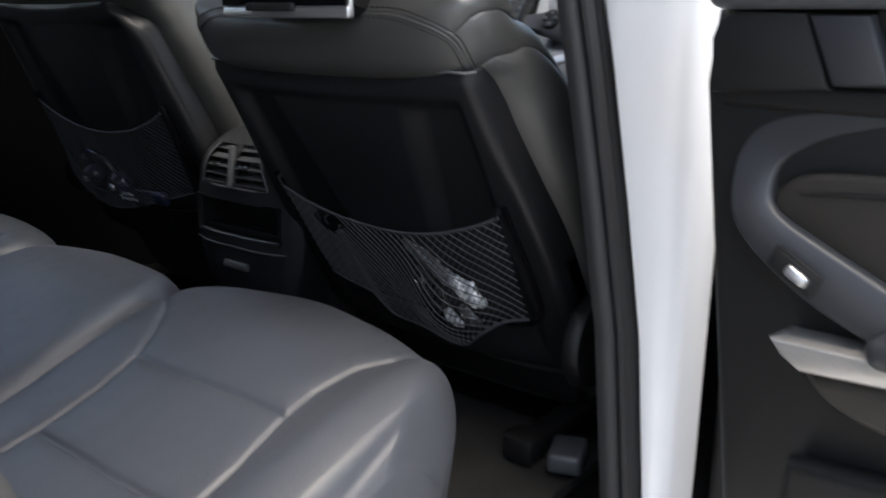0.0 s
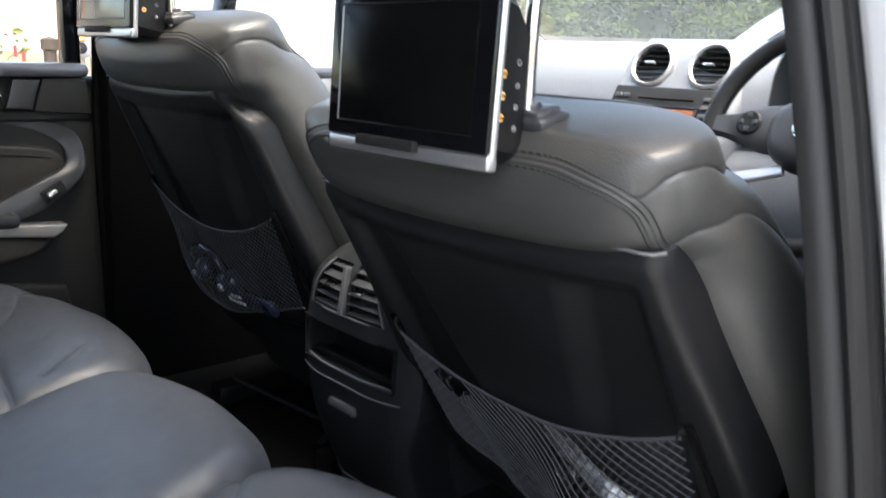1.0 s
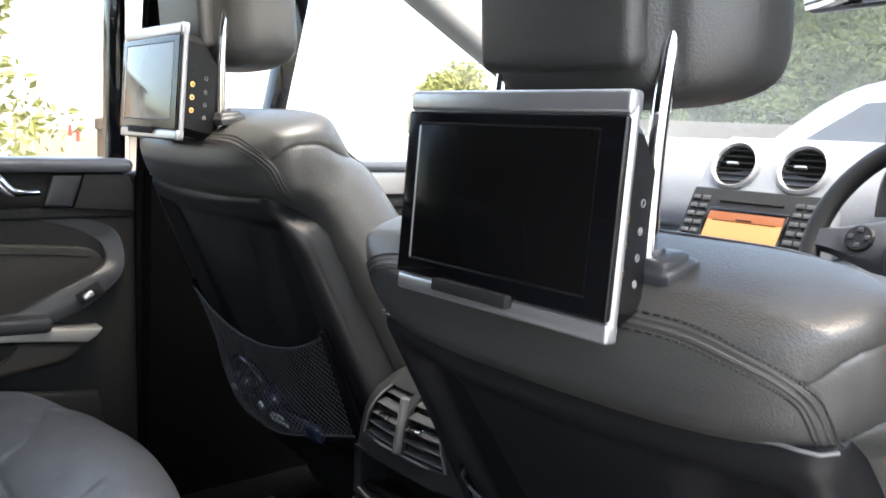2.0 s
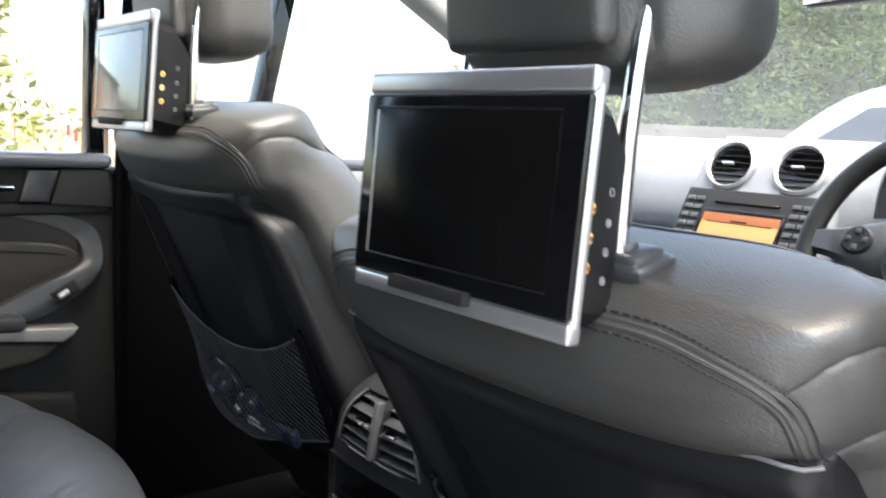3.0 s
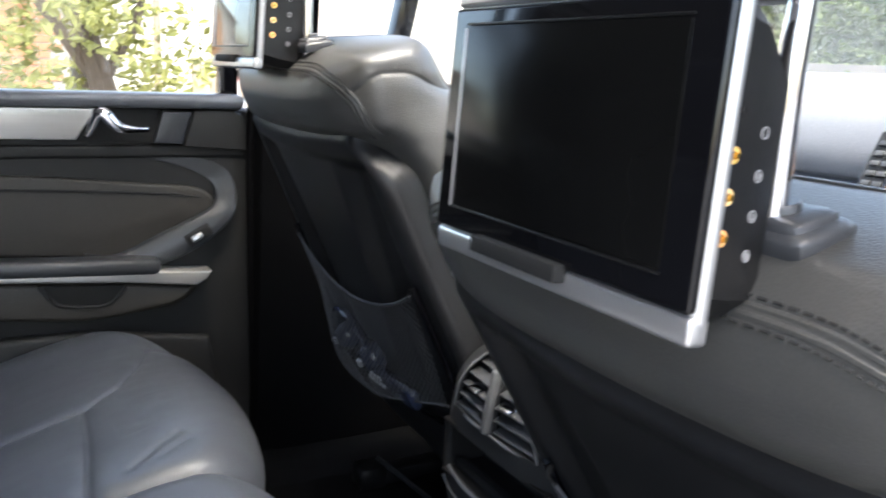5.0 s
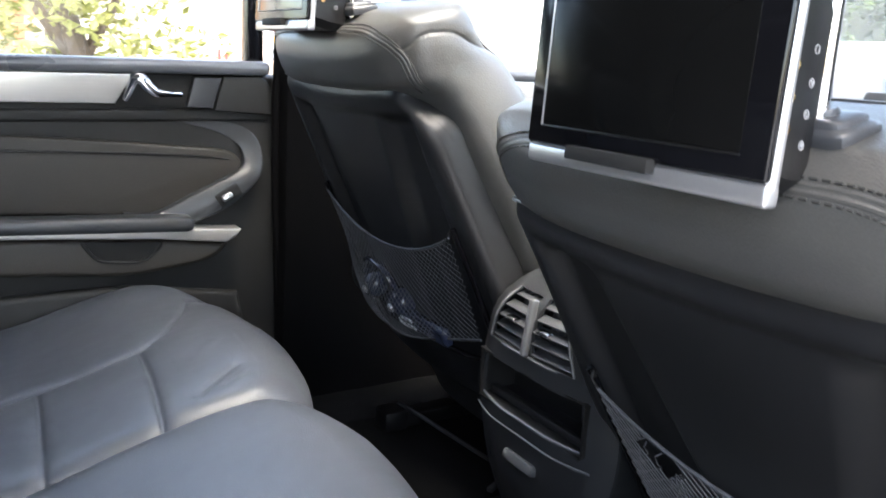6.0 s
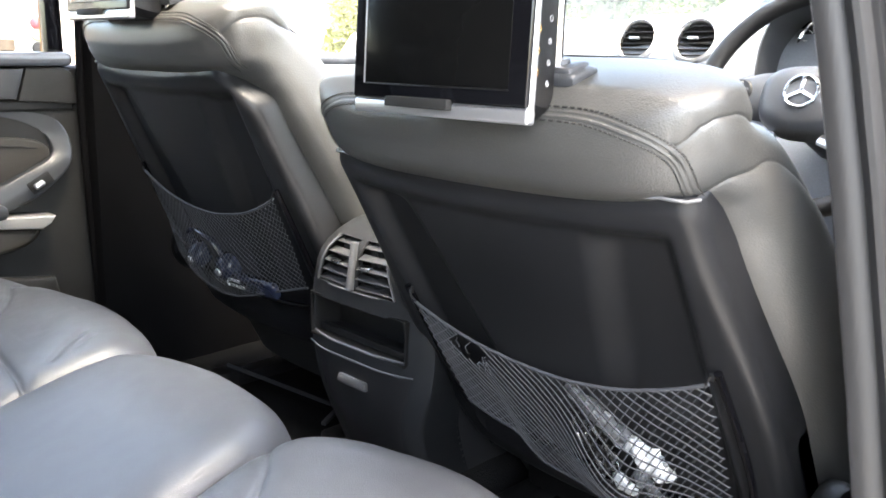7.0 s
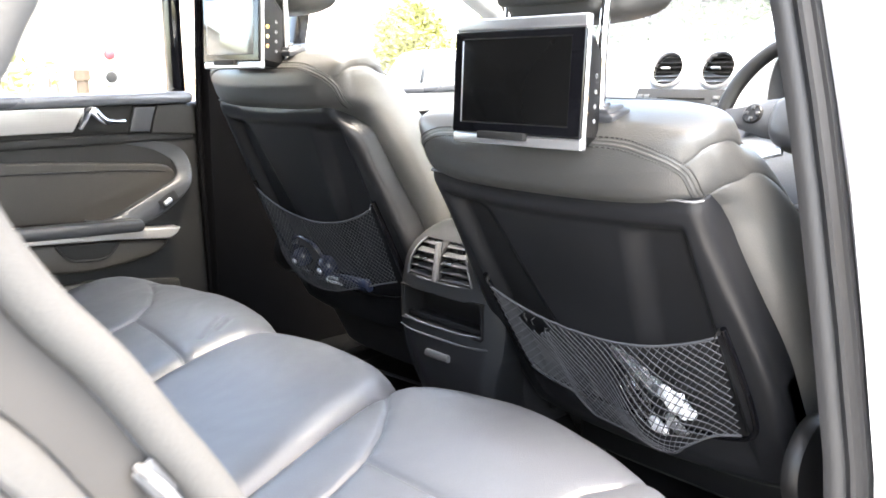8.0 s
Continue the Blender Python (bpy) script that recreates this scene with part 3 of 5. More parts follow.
def seat_net(place, bottom, hole, bulge, cols, rows_n, cord, inner):
    """The cords of a net pocket: two families of slanting lines between a sagging top edge and the bottom."""
    def top(u):
        return -0.188 - 0.048 * (1 - (u / 0.205) ** 2) ** 0.9 if abs(u) < 0.205 else -0.188

    def spot(i, j, cols, rows_n):
        u = inner + (0.205 - inner) * i / cols
        q = j / rows_n
        v = top(u) * (1 - q) + curve(bottom, u) * q
        u2 = u * (1 - 0.04 * q)
        jit = 0.0012 * noise.noise(Vector((u * 60, v * 60, 3)))
        return u2 + jit, v + jit, 0.008 + bulge(u2, v)

    geos = []
    for way in (1, -1):
        for start in range(-rows_n, cols + rows_n + 1):
            run = []
            for j in range(rows_n * 2 + 1):
                i = start + way * j / 2
                ok = 0 <= i <= cols
                u, v, w = spot(min(max(i, 0), cols), j / 2, cols, rows_n)
                if ok and hole and ((u - hole[0]) / hole[2]) ** 2 + ((v - hole[1]) / hole[3]) ** 2 < 1:
                    ok = False
                if ok:
                    run.append(place(u, v, w + 0.0006 * way))
                if (not ok or j == rows_n * 2) and len(run) > 1:
                    geos.append(tube(run, cord, 4))
                if not ok:
                    run = []
    hem = [place(*spot(i / 2, 0, cols, rows_n)) for i in range(cols * 2 + 1)]
    geos.append(tube(hem, 0.0021, 6))
    base = [place(*spot(i / 2, rows_n, cols, rows_n)) for i in range(cols * 2 + 1)]
    geos.append(tube(base, 0.0018, 6))
    if hole:
        for k in range(9):
            a = random.uniform(0, 6.28)
            u, v = hole[0] + hole[2] * math.cos(a), hole[1] + hole[3] * math.sin(a)
            pts = [place(u, v, 0.010)]
            for s in range(3):
                u += random.uniform(-0.008, 0.008)
                v += random.uniform(-0.012, 0.003)
                pts.append(place(u, v, 0.012 + random.uniform(0, 0.006)))
            geos.append(tube(pts, 0.0006, 4))
    return cat(*geos)


def lean_axes(degrees):
    """Up along a backrest that leans so far, and out of its rear face."""
    s, c = math.sin(radians(degrees)), math.cos(radians(degrees))
    return Vector((0, -s, c)), Vector((0, -c, -s))


def front_seat(cx, y0, z0, outer, label, bottom, hole, bulge, hx, hz, tilt, deep):
    """outer: 1 or -1, the side towards the door. (cx, y0, z0): the middle of the back panel's top edge."""
    at = Vector((cx, y0, z0))
    e_v, e_w = lean_axes(tilt)
    level = 0.8 * math.tan(radians(tilt))
    seat = thing("front_seat", (cx, y0 + 0.42, 0.53), label, "car seat", "front seats")

    def world(u, v, w):
        v += level * min(0.0, w + 0.035) * smooth(-0.02, 0.085, v)
        return at + Vector((u, 0, 0)) + e_v * v + e_w * w

    def dent(away, u, v, w, outside):
        """How far the leather swells or sinks at a place."""
        out = 0.0010 * noise.noise(Vector((u * 11, v * 11, w * 11 + cx * 9)))
        for fold in FOLDS if outside else FOLDS[:1]:
            if fold[0][0] - 0.02 < away < fold[-1][0]:
                if abs(v - curve(fold, away)) > 0.05:
                    continue
                slope = abs(curve(fold, away + 0.03) - curve(fold, away - 0.03)) / (0.06 * 0.13)
                d_v = (v - curve(fold, away)) / math.sqrt(1 + slope ** 2)
                f = smooth(fold[0][0] - 0.01, fold[0][0] + 0.06, away) * (1 - smooth(fold[-1][0] - 0.5, fold[-1][0], away))
                out -= f * (0.0026 * math.exp(-(d_v / 0.013) ** 2) + 0.0024 * math.exp(-abs(d_v) / 0.0018))
        return out

    n, fine_n = (560, 168) if deep else (320, 84)
    levels = [-0.66 + 0.58 * i / 40 for i in range(40)] + [-0.08 + 0.168 * i / fine_n for i in range(fine_n)] + [0.088 + 0.0255 * math.sin(math.pi / 2 * i / 26) for i in range(27)]
    rings = []
    for v in levels:
        line = []
        for k in range(n):
            phi = 2 * math.pi * k / n
            away = min(phi, 2 * math.pi - phi)
            u, w = section(phi, v)
            sink = dent(away, u, v, w, u * outer > 0)
            rad = Vector((u, w + 0.07)).normalized() if abs(w + 0.07) + abs(u) > 1e-6 else Vector((0, 1))
            top_f = smooth(0.092, 0.112, v)
            line.append(world(u + rad.x * sink * (1 - top_f), v + sink * top_f, w + rad.y * sink * (1 - top_f)))
        rings.append(line)
    back = solid("backrest", loft(rings), LEATHER, seat, "black leather backrest with a rolled top", 70)
    # thin piping where the side leather meets the front insert
    for sgn in (1, -1):
        heights = [-0.40 + 0.485 * k / 24 for k in range(25)] + [0.091, 0.096, 0.100, 0.103, 0.1055, 0.108, 0.110, 0.1118, 0.113, 0.1135]
        line = [world(sgn * section(2.30, v)[0], v, section(2.30, v)[1]) for v in heights]
        line += [world(sgn * u, 0.1135, section(2.30, 0.1135)[1]) for u in (0.06, 0.03, 0.0)]
        solid("side_seam", tube(line, 0.0017, 6), LEATHER, back, "thin piped seam along the front edge")
    # stitches on both sides of the seam
    def on_back(u, v, lift):
        lo, hi = 0.0, 1.5
        for _ in range(24):
            mid = (lo + hi) / 2
            if section(mid, v)[0] < abs(u):
                lo = mid
            else:
                hi = mid
        return world(u, v, section(lo, v)[1] + lift)

    for sgn in (1, -1):
        spine = [on_back(sgn * a, b, 0.0) for a, b in SEAM if a > 0.02]
        sides = []
        for k, p in enumerate(spine):
            along = (spine[min(k + 1, len(spine) - 1)] - spine[max(k - 1, 0)]).normalized()
            a, b = [q for q in SEAM if q[0] > 0.02][k]
            face = (on_back(sgn * a, b + 0.002, 0.0) - on_back(sgn * a, b - 0.002, 0.0)).cross(on_back(sgn * (a + 0.002), b, 0.0) - on_back(sgn * (a - 0.002), b, 0.0))
            face = face.normalized()
            if face.dot(p - (at + e_w * -0.07)) < 0:
                face = -face
            sides.append((p, along.cross(face).normalized(), face))
        for off, rr, sunk in ((-0.0021, 0.0027, 0.0021), (0.0025, 0.0029, 0.0022)):
            solid("seam_roll", tube([p + q * off * sgn - r * sunk for p, q, r in sides], rr, 10), LEATHER, back)
        st = []
        for (p, q, r), (p2, q2, r2) in zip(sides, sides[1:]):
            d = (p2 - p).length
            count = max(1, round(d / 0.0058))
            for k in range(count):
                t0, t1 = k / count, (k + 0.60) / count
                for off in (0.0066 * sgn, -0.0062 * sgn):
                    ends = [p.lerp(p2, t) + q.lerp(q2, t) * off + r * 0.0006 for t in (t0, t1)]
                    st.append(tube(ends, 0.00085, 5))
        solid("stitching", cat(*st), THREAD, back, "twin rows of dark stitches")

    # hard back panel: a tray with a rounded rim, two hollows and a folded-in edge
    def panel_half(v):
        return 0.2275 + 0.026 * smooth(0.0, -0.30, v) - 0.020 * smooth(-0.40, -0.55, v)

    def panel_w(u, v):
        return 0.010 - 0.0176 * min(1.0, abs(u) / 0.228) ** 2.2 - 0.004 * smooth(-0.3, -0.55, v)

    def hollow(u, v):
        x = abs(u)
        deep_f = smooth(0.112 + 0.17 * v, 0.150 + 0.17 * v, x) * (1 - smooth(0.182, 0.200, x)) * smooth(0.020, 0.046, -v) * (1 - smooth(0.38, 0.45, -v))
        field = smooth(0.012, 0.030, -v) * (1 - smooth(0.192, 0.206, x)) * (1 - smooth(0.44, 0.47, -v))
        return 0.016 * deep_f + 0.0045 * field

    cols_p = [-1 + 2 * k / 150 for k in range(151)]
    R_EDGE = 0.017
    grid = []
    for i in range(101):
        row = []
        for s in cols_p:
            top = 0.0130 + 0.004 * smooth(0.15, 0.65, abs(s)) - 0.012 * smooth(0.78, 1.0, abs(s))
            v = top + (-0.505 - top) * (i / 100) ** 1.15
            half = panel_half(v)
            run = abs(s) * (half + 0.022)
            flat = half - R_EDGE
            arc = R_EDGE * math.pi / 2
            if run <= flat:
                x, back_w, turn_a = run, 0.0, 0.0
            elif run <= flat + arc:
                turn_a = (run - flat) / R_EDGE
                x, back_w = flat + R_EDGE * math.sin(turn_a), R_EDGE * (1 - math.cos(turn_a))
            else:
                x, back_w = half, R_EDGE + (run - flat - arc) * 2.4
            u = math.copysign(x, s)
            if s > 0 and not deep:
                u *= 1 - 0.17 * (1 - smooth(0.0, 0.085, top - v)) ** 2
            lip_r = 0.007 * ((1 - smooth(0.0, 0.022, top - v)) ** 2 + smooth(-0.49, -0.505, v))
            row.append(world(u, v, panel_w(u, v) - back_w - hollow(u, v) - lip_r))
        grid.append(row)
    verts, faces = loft(grid, closed=False, caps=False)
    back_grid = [[p - e_w * 0.010 for p in row] for row in grid]
    v2, f2 = loft(back_grid, closed=False, caps=False)
    nv = len(verts)
    faces = faces + [tuple(i + nv for i in reversed(q)) for q in f2]
    ncol, nrow = 151, 101
    rim = [(0, k) for k in range(ncol)] + [(r, ncol - 1) for r in range(1, nrow)] + [(nrow - 1, k) for k in range(ncol - 2, -1, -1)] + [(r, 0) for r in range(nrow - 2, 0, -1)]
    ids = [r * ncol + k for r, k in rim]
    faces += [(ids[i], ids[(i + 1) % len(ids)], ids[(i + 1) % len(ids)] + nv, ids[i] + nv) for i in range(len(ids))]
    panel = solid("back_panel", (verts + v2, faces), SHELL, seat, "black moulded plastic back panel", 60)
    # the lip's bright line is a grey bar, lighter than the black panel
    lip = [grid[0][k] + e_w * 0.0035 for k in range(6, 145, 3)]
    solid("panel_edge", tube(lip, 0.0016, 8), LIPSHINE, panel, "thin raised upper lip of the back panel with a painted highlight")
    # net, its frame and hooks
    def skin(u, v, w):
        return world(u, v, panel_w(u, v) + w)

    solid("net_pocket", seat_net(skin, bottom, hole, bulge, 28 if hole else 36, 12 if hole else 15, 0.00085 if hole else 0.0005, -0.188 if hole else -0.202), CORD, seat, "grey diamond net pocket" + (" with a torn hole" if hole else ""))
    inn = -0.193 if hole else -0.206
    rail = [(inn, -0.176), (inn, -0.28), (inn + 0.003, -0.355), (inn + 0.018, -0.385), (-0.13, -0.394), (0.0, -0.402), (0.12, -0.402), (0.185, -0.394), (0.212, -0.375), (0.219, -0.33), (0.218, -0.25), (0.214, -0.176)]
    solid("net_frame", tube(spline([skin(u, v, 0.004) for u, v in rail], 5), 0.0042, 8), GLOSS, seat, "glossy black frame round the net")
    for sgn in (-1, 1):
        solid("net_hook", cat(rbox((0.006, 0.005, 0.009), 0.0015, skin(sgn * (0.208 if sgn == outer or not hole else 0.190), -0.182, 0.004)), tube([skin(sgn * k, -0.180 - d, 0.005 + h) for k, d, h in (((0.207, 0, 0), (0.204, 0.006, 0.004), (0.199, 0.016, 0.003)) if sgn == outer or not hole else ((0.190, 0, 0), (0.188, 0.006, 0.004), (0.185, 0.016, 0.003)))], 0.0014, 6)), PLASTIC, seat, "small black hook")
    # cushion, side shields, recliner cover, rails
    base = rbox((0.52, 0.50, 0.16), 0.06, (cx, y0 + 0.58, z0 - 0.40), pose(0, 0, 0, 8), 4)
    solid("seat_cushion", base, LEATHER, seat)
    solid("seat_frame", cat(rbox((0.44, 0.40, 0.09), 0.02, (cx, y0 + 0.56, 0.60)), rbox((0.40, 0.05, 0.10), 0.015, (cx, y0 + 0.36, 0.61))), PLASTIC, seat)
    for sgn in (-1, 1):
        p = Vector((cx + sgn * 0.284, y0 + 0.215, z0 - 0.345))
        m = Matrix.Translation(p) @ pose(0, 0, 0, 0, 90, 0)
        big = 0.72 if sgn == outer and cx > 0 else 0.6
        if sgn == outer:
            solid("recliner_cover", lathe([(0.0, 0.012), (0.06 * big, 0.012), (0.084 * big, 0.008), (0.092 * big, -0.001), (0.090 * big, -0.012), (0.0, -0.014)], m, 40), PLASTIC, seat, "round black cover of the backrest hinge", 40)
        solid("side_shield", cat(rbox((0.03, 0.46, 0.15), 0.014, (cx + sgn * 0.265, y0 + 0.55, 0.70), pose(0, 0, 0, 6), 3)), PLASTIC, seat)
        solid("seat_rail", cat(rbox((0.04, 0.62, 0.028), 0.006, (cx + sgn * 0.19, y0 + 0.50, 0.548)), rbox((0.05, 0.05, 0.04), 0.008, (cx + sgn * 0.19, y0 + 0.20, 0.552))), PLASTIC, seat)
    # headrest on two posts
    cx, hy = hx, y0 + 0.022
    rings = []
    for i in range(33):
        q = -1 + 2 * i / 32
        z = hz + 0.085 * math.copysign(abs(math.sin(q * math.pi / 2)) ** 0.75, q)
        s = max(0.02, (1 - abs(math.sin(q * math.pi / 2)) ** 4.6)) ** (1 / 2.9)
        line = []
        for k in range(72):
            a = 2 * math.pi * k / 72
            e = 2 / 3.0
            x = 0.121 * s * math.copysign(abs(math.cos(a)) ** e, math.cos(a))
            y = 0.056 * (0.35 + 0.65 * s) * math.copysign(abs(math.sin(a)) ** e, math.sin(a))
            y += 0.026 * (abs(x) / 0.121) ** 2 - 0.18 * (z - hz) * 0.5
            gap = abs(abs(x) - 0.080)
            sink = 0.006 * math.exp(-(gap / 0.005) ** 2)
            line.append((cx + x, hy + y + (sink if math.sin(a) < 0 else -sink), z))
        rings.append(line)
    head = solid("headrest", loft(rings), LEATHER, seat, "black leather headrest", 70)
    solid("headrest_back", rbox((0.146, 0.022, 0.125), 0.010, (cx, hy - 0.052, hz), pose(0, 0, 0, 5), 3), LEATHER, head)
    for sgn in (-1, 1):
        px = cx + 0.003 + sgn * 0.076
        solid("headrest_post", tube(spline([(px, y0 - 0.013, z0 + 0.075), (px, y0 - 0.013, z0 + 0.15), (px, y0 - 0.011, z0 + 0.20), (px, y0 - 0.006, z0 + 0.245), (px, y0 + 0.004, z0 + 0.29)], 6), 0.0062, 14), CHROME, seat, "chrome headrest post")
        collar = [[(x * 0.026 * k, y * 0.019 * k - 0.002 * (1 - k), h) for x, y in ((-1, -0.6), (-0.94, -0.9), (-0.75, -1), (0.75, -1), (0.94, -0.9), (1, -0.6), (1, 0.6), (0.94, 0.9), (0.75, 1), (-0.75, 1), (-0.94, 0.9), (-1, 0.6))] for k, h in ((0.97, -0.006), (1.0, -0.002), (1.0, 0.0015), (0.96, 0.0035), (0.86, 0.0048), (0.80, 0.0056), (0.77, 0.0082), (0.70, 0.0094), (0.4, 0.0098))]
        solid("post_collar", moved(cat(loft(collar), lathe([(0.0, 0.0135), (0.0080, 0.0135), (0.0092, 0.012), (0.0092, 0.0), (0.0, 0.0)], sides=16)), Matrix.Translation((px, y0 - 0.006, z0 + 0.1095)) @ pose(0, 0, 0, tilt * 0.45)), DASHDARK, seat, "black plastic collar on the seat top", 40)
    return seat


D_BOTTOM = [(-0.195, -0.372), (-0.16, -0.384), (-0.10, -0.394), (-0.085, -0.425), (-0.070, -0.441), (0.0, -0.447), (0.05, -0.458), (0.085, -0.443), (0.126, -0.404), (0.17, -0.380), (0.205, -0.376)]
P_BOTTOM = [(-0.205, -0.390), (-0.15, -0.415), (-0.03, -0.402), (0.08, -0.378), (0.205, -0.352)]
front_seat(0.346, 0.088, 1.075, 1, "black leather driver's seat with a torn net pocket", D_BOTTOM, (-0.112, -0.246, 0.030, 0.018), lambda u, v: 0.036 * math.exp(-((u - 0.08) / 0.07) ** 2 - ((v + 0.37) / 0.085) ** 2), 0.367, 1.374, 31, 1.0)
front_seat(-0.368, 0.124, 1.160, -1, "black leather passenger seat with a net pocket holding headphones", P_BOTTOM, None, lambda u, v: 0.036 * math.exp(-((u + 0.05) / 0.15) ** 2 - ((v + 0.36) / 0.06) ** 2), -0.363, 1.421, 24, 0.0)


# ---- screens behind the headrests ----
def rear_screen(cx, y, z, dark, label):
    """(cx, y, z): the middle of the lower edge of its face."""
    m = Matrix.Translation((cx, y, z)) @ pose(0, 0, 0, -3.5)
    s = thing("rear_seat_screen", (cx, y + 0.02, z), label, "screen", "screens on the headrests")

    def put(name, geo, mat, parent=None, lab="", sharp=35):
        return solid(name, moved(geo, m), mat, parent or s, lab, sharp)

    W, H = 0.206, 0.147

    def outline(x0, x1, z0, z1, r, bow=0.0):
        pts = []
        for ccx, ccz, a0 in ((x1 - r, z1 - r, 0), (x0 + r, z1 - r, 90), (x0 + r, z0 + r, 180), (x1 - r, z0 + r, 270)):
            for k in range(6):
                a = radians(a0 + 18 * k)
                pts.append((ccx + r * math.cos(a), ccz + r * math.sin(a)))
        return [(px, pz + (bow * (1 - (px / (W / 2)) ** 2) * (1 if pz > H / 2 else -1))) for px, pz in pts]

    put("housing", prism(outline(-W / 2, W / 2, 0, H, 0.010, 0.002), 0.0092, 0.005, 3), SILVER, None, "satin silver housing")
    face = put("face", moved(prism(outline(-W / 2 + 0.0002, W / 2 - 0.0015, 0.0125, H - 0.0145, 0.003), 0.0055, 0.0020, 3), Matrix.Translation((0, -0.0030, 0))), GLOSS, None, "glossy black surround")
    put("display", moved(prism(outline(-0.086, 0.083, 0.026, H - 0.024, 0.002), 0.002, 0.0004), Matrix.Translation((0, -0.0036, 0))), SCREEN if dark else SCREENSHEEN, face, "dark switched-off display")
    for a, b, c, dd in ((-0.0865, 0.0835, 0.0245, 0.0258), (-0.0865, 0.0835, H - 0.0238, H - 0.0225)):
        put("display_edge", rbox((b - a, 0.0022, dd - c), 0.0005, ((a + b) / 2, -0.0028, (c + dd) / 2)), PLASTIC, face)
    put("release_tab", rbox((0.076, 0.009, 0.0088), 0.0012, (-0.015, -0.0044, 0.0108)), DARK, None, "black release tab")
    put("display_rim", rbox((0.0010, 0.0020, H - 0.050), 0.0004, (-0.0868, -0.0033, H / 2)), SILVER, face)
    put("bottom_cap", moved(rbox((W - 0.001, 0.011, 0.0125), 0.0028, (0, 0.0035, 0.0060), seg=3), Matrix()), SILVER, None, "satin silver lower edge")
    put("top_cap", moved(rbox((W - 0.001, 0.012, 0.0145), 0.0030, (0, 0.0037, H - 0.0070), seg=3), Matrix()), SILVER, None, "satin silver upper edge")
    rings = []
    for yy, xw, z0, z1 in ((0.0085, 0.092, 0.008, H - 0.010), (0.034, 0.086, 0.004, H - 0.014), (0.056, 0.080, 0.004, H - 0.036), (0.070, 0.066, 0.012, H - 0.058)):
        rings.append([(px * xw, yy, (z0 + z1) / 2 + pz * (z1 - z0) / 2) for px, pz in ((-1, -0.85), (-0.9, -1), (0.9, -1), (1, -0.85), (1, 0.85), (0.9, 1), (-0.9, 1), (-1, 0.85))])
    put("mount", loft(rings), PLASTIC, None, "black mounting box behind the screen", 30)
    for k, (zz, mat) in enumerate(((0.0945, PLASTIC), (0.077, YELLOW), (0.0605, CREAM), (0.044, RED))):
        q = pose(0.0872, 0.0215, zz - 0.004, 0, 90, 12)
        jack = put("socket", moved(lathe([(0.0, 0.0005), (0.0018, 0.0005), (0.0018, 0.0020), (0.0034, 0.0020), (0.0038, 0.0005), (0.0038, -0.004), (0.0, -0.004)], sides=18), q), mat, None, "round audio socket")
        put("contact", moved(lathe([(0.0, 0.0034), (0.0013, 0.0034), (0.0013, 0.0), (0.0, 0.0)], sides=10), q), GOLD if k else DARK, jack)
        q2 = pose(0.0848, 0.0415, zz - 0.012, 0, 90, 12) @ pose(0, 0, 0, 0, 0, 90)
        strokes = {0: [], 1: [[(-0.001, 0.0012), (0, -0.0012), (0.001, 0.0012)]], 2: [[(-0.0007, 0.0012), (-0.0007, -0.0011), (0.0009, -0.0011)]], 3: [[(-0.0008, -0.0012), (-0.0008, 0.0012), (0.0005, 0.0011), (0.0008, 0.0006), (0.0005, 0.0), (-0.0007, 0.0)], [(0, 0), (0.0009, -0.0012)]]}[k]
        put("socket_mark", cat(moved(ring(0.0024, 0.0003, Matrix(), 18, 5), q2), *[moved(tube([(a, b, 0.0002) for a, b in line], 0.00024, 5), q2) for line in strokes]), PRINT, s)
        put("socket_recess", moved(ring(0.0056, 0.0010, Matrix(), 20, 6), q), DARK, jack)
    return s


rear_screen(0.377, 0.0, 1.149, True, "silver-framed dark screen behind the driver's headrest")
rear_screen(-0.363, 0.042, 1.240, False, "silver-framed screen with a painted daylight reflection behind the passenger headrest")

# ---- what lies in the net pockets ----
def seat_place(cx, y0, z0, u, v, w, tilt):
    up, out = lean_axes(tilt)
    return Vector((cx + u, y0, z0)) + up * v + out * w


def DP(u, v, w):
    return seat_place(0.346, 0.088, 1.075, u, v, w, 31)


def PP(u, v, w):
    return seat_place(-0.368, 0.124, 1.160, u + 0.026, v + 0.02, w, 24)


wrap = thing("plastic_wrapper", DP(0.06, -0.40, 0.02), "crumpled clear plastic wrapper with a foil end in the net", "wrapper")


def crumple(line, wide, thick, seed, rows_n=44, cols_n=26, rough=0.004):
    """A creased bag of film along a line on the seat's back: (across, up, out) places."""
    pts = spline(line, max(1, rows_n // (len(line) - 1)))
    rings = []
    for i, p in enumerate(pts):
        q = i / (len(pts) - 1)
        d = (pts[min(i + 1, len(pts) - 1)] - pts[max(i - 1, 0)]).normalized()
        side = d.cross(Vector((0, -0.8575, -0.5145))).normalized()
        out = side.cross(d).normalized()
        s = math.sin(math.pi * min(0.97, max(0.03, q))) ** 0.4
        loop = []
        for k in range(cols_n):
            a = 2 * math.pi * k / cols_n
            r = 1 + 0.55 * noise.noise(Vector((math.cos(a) * 2.1 + seed, math.sin(a) * 2.1, q * 7))) + 0.25 * noise.noise(Vector((math.cos(a) * 5 + seed, math.sin(a) * 5, q * 19)))
            loop.append(p + side * (wide * s * r * math.cos(a)) + out * (thick * s * r * math.sin(a)))
        rings.append(loop)
    return loft(rings)


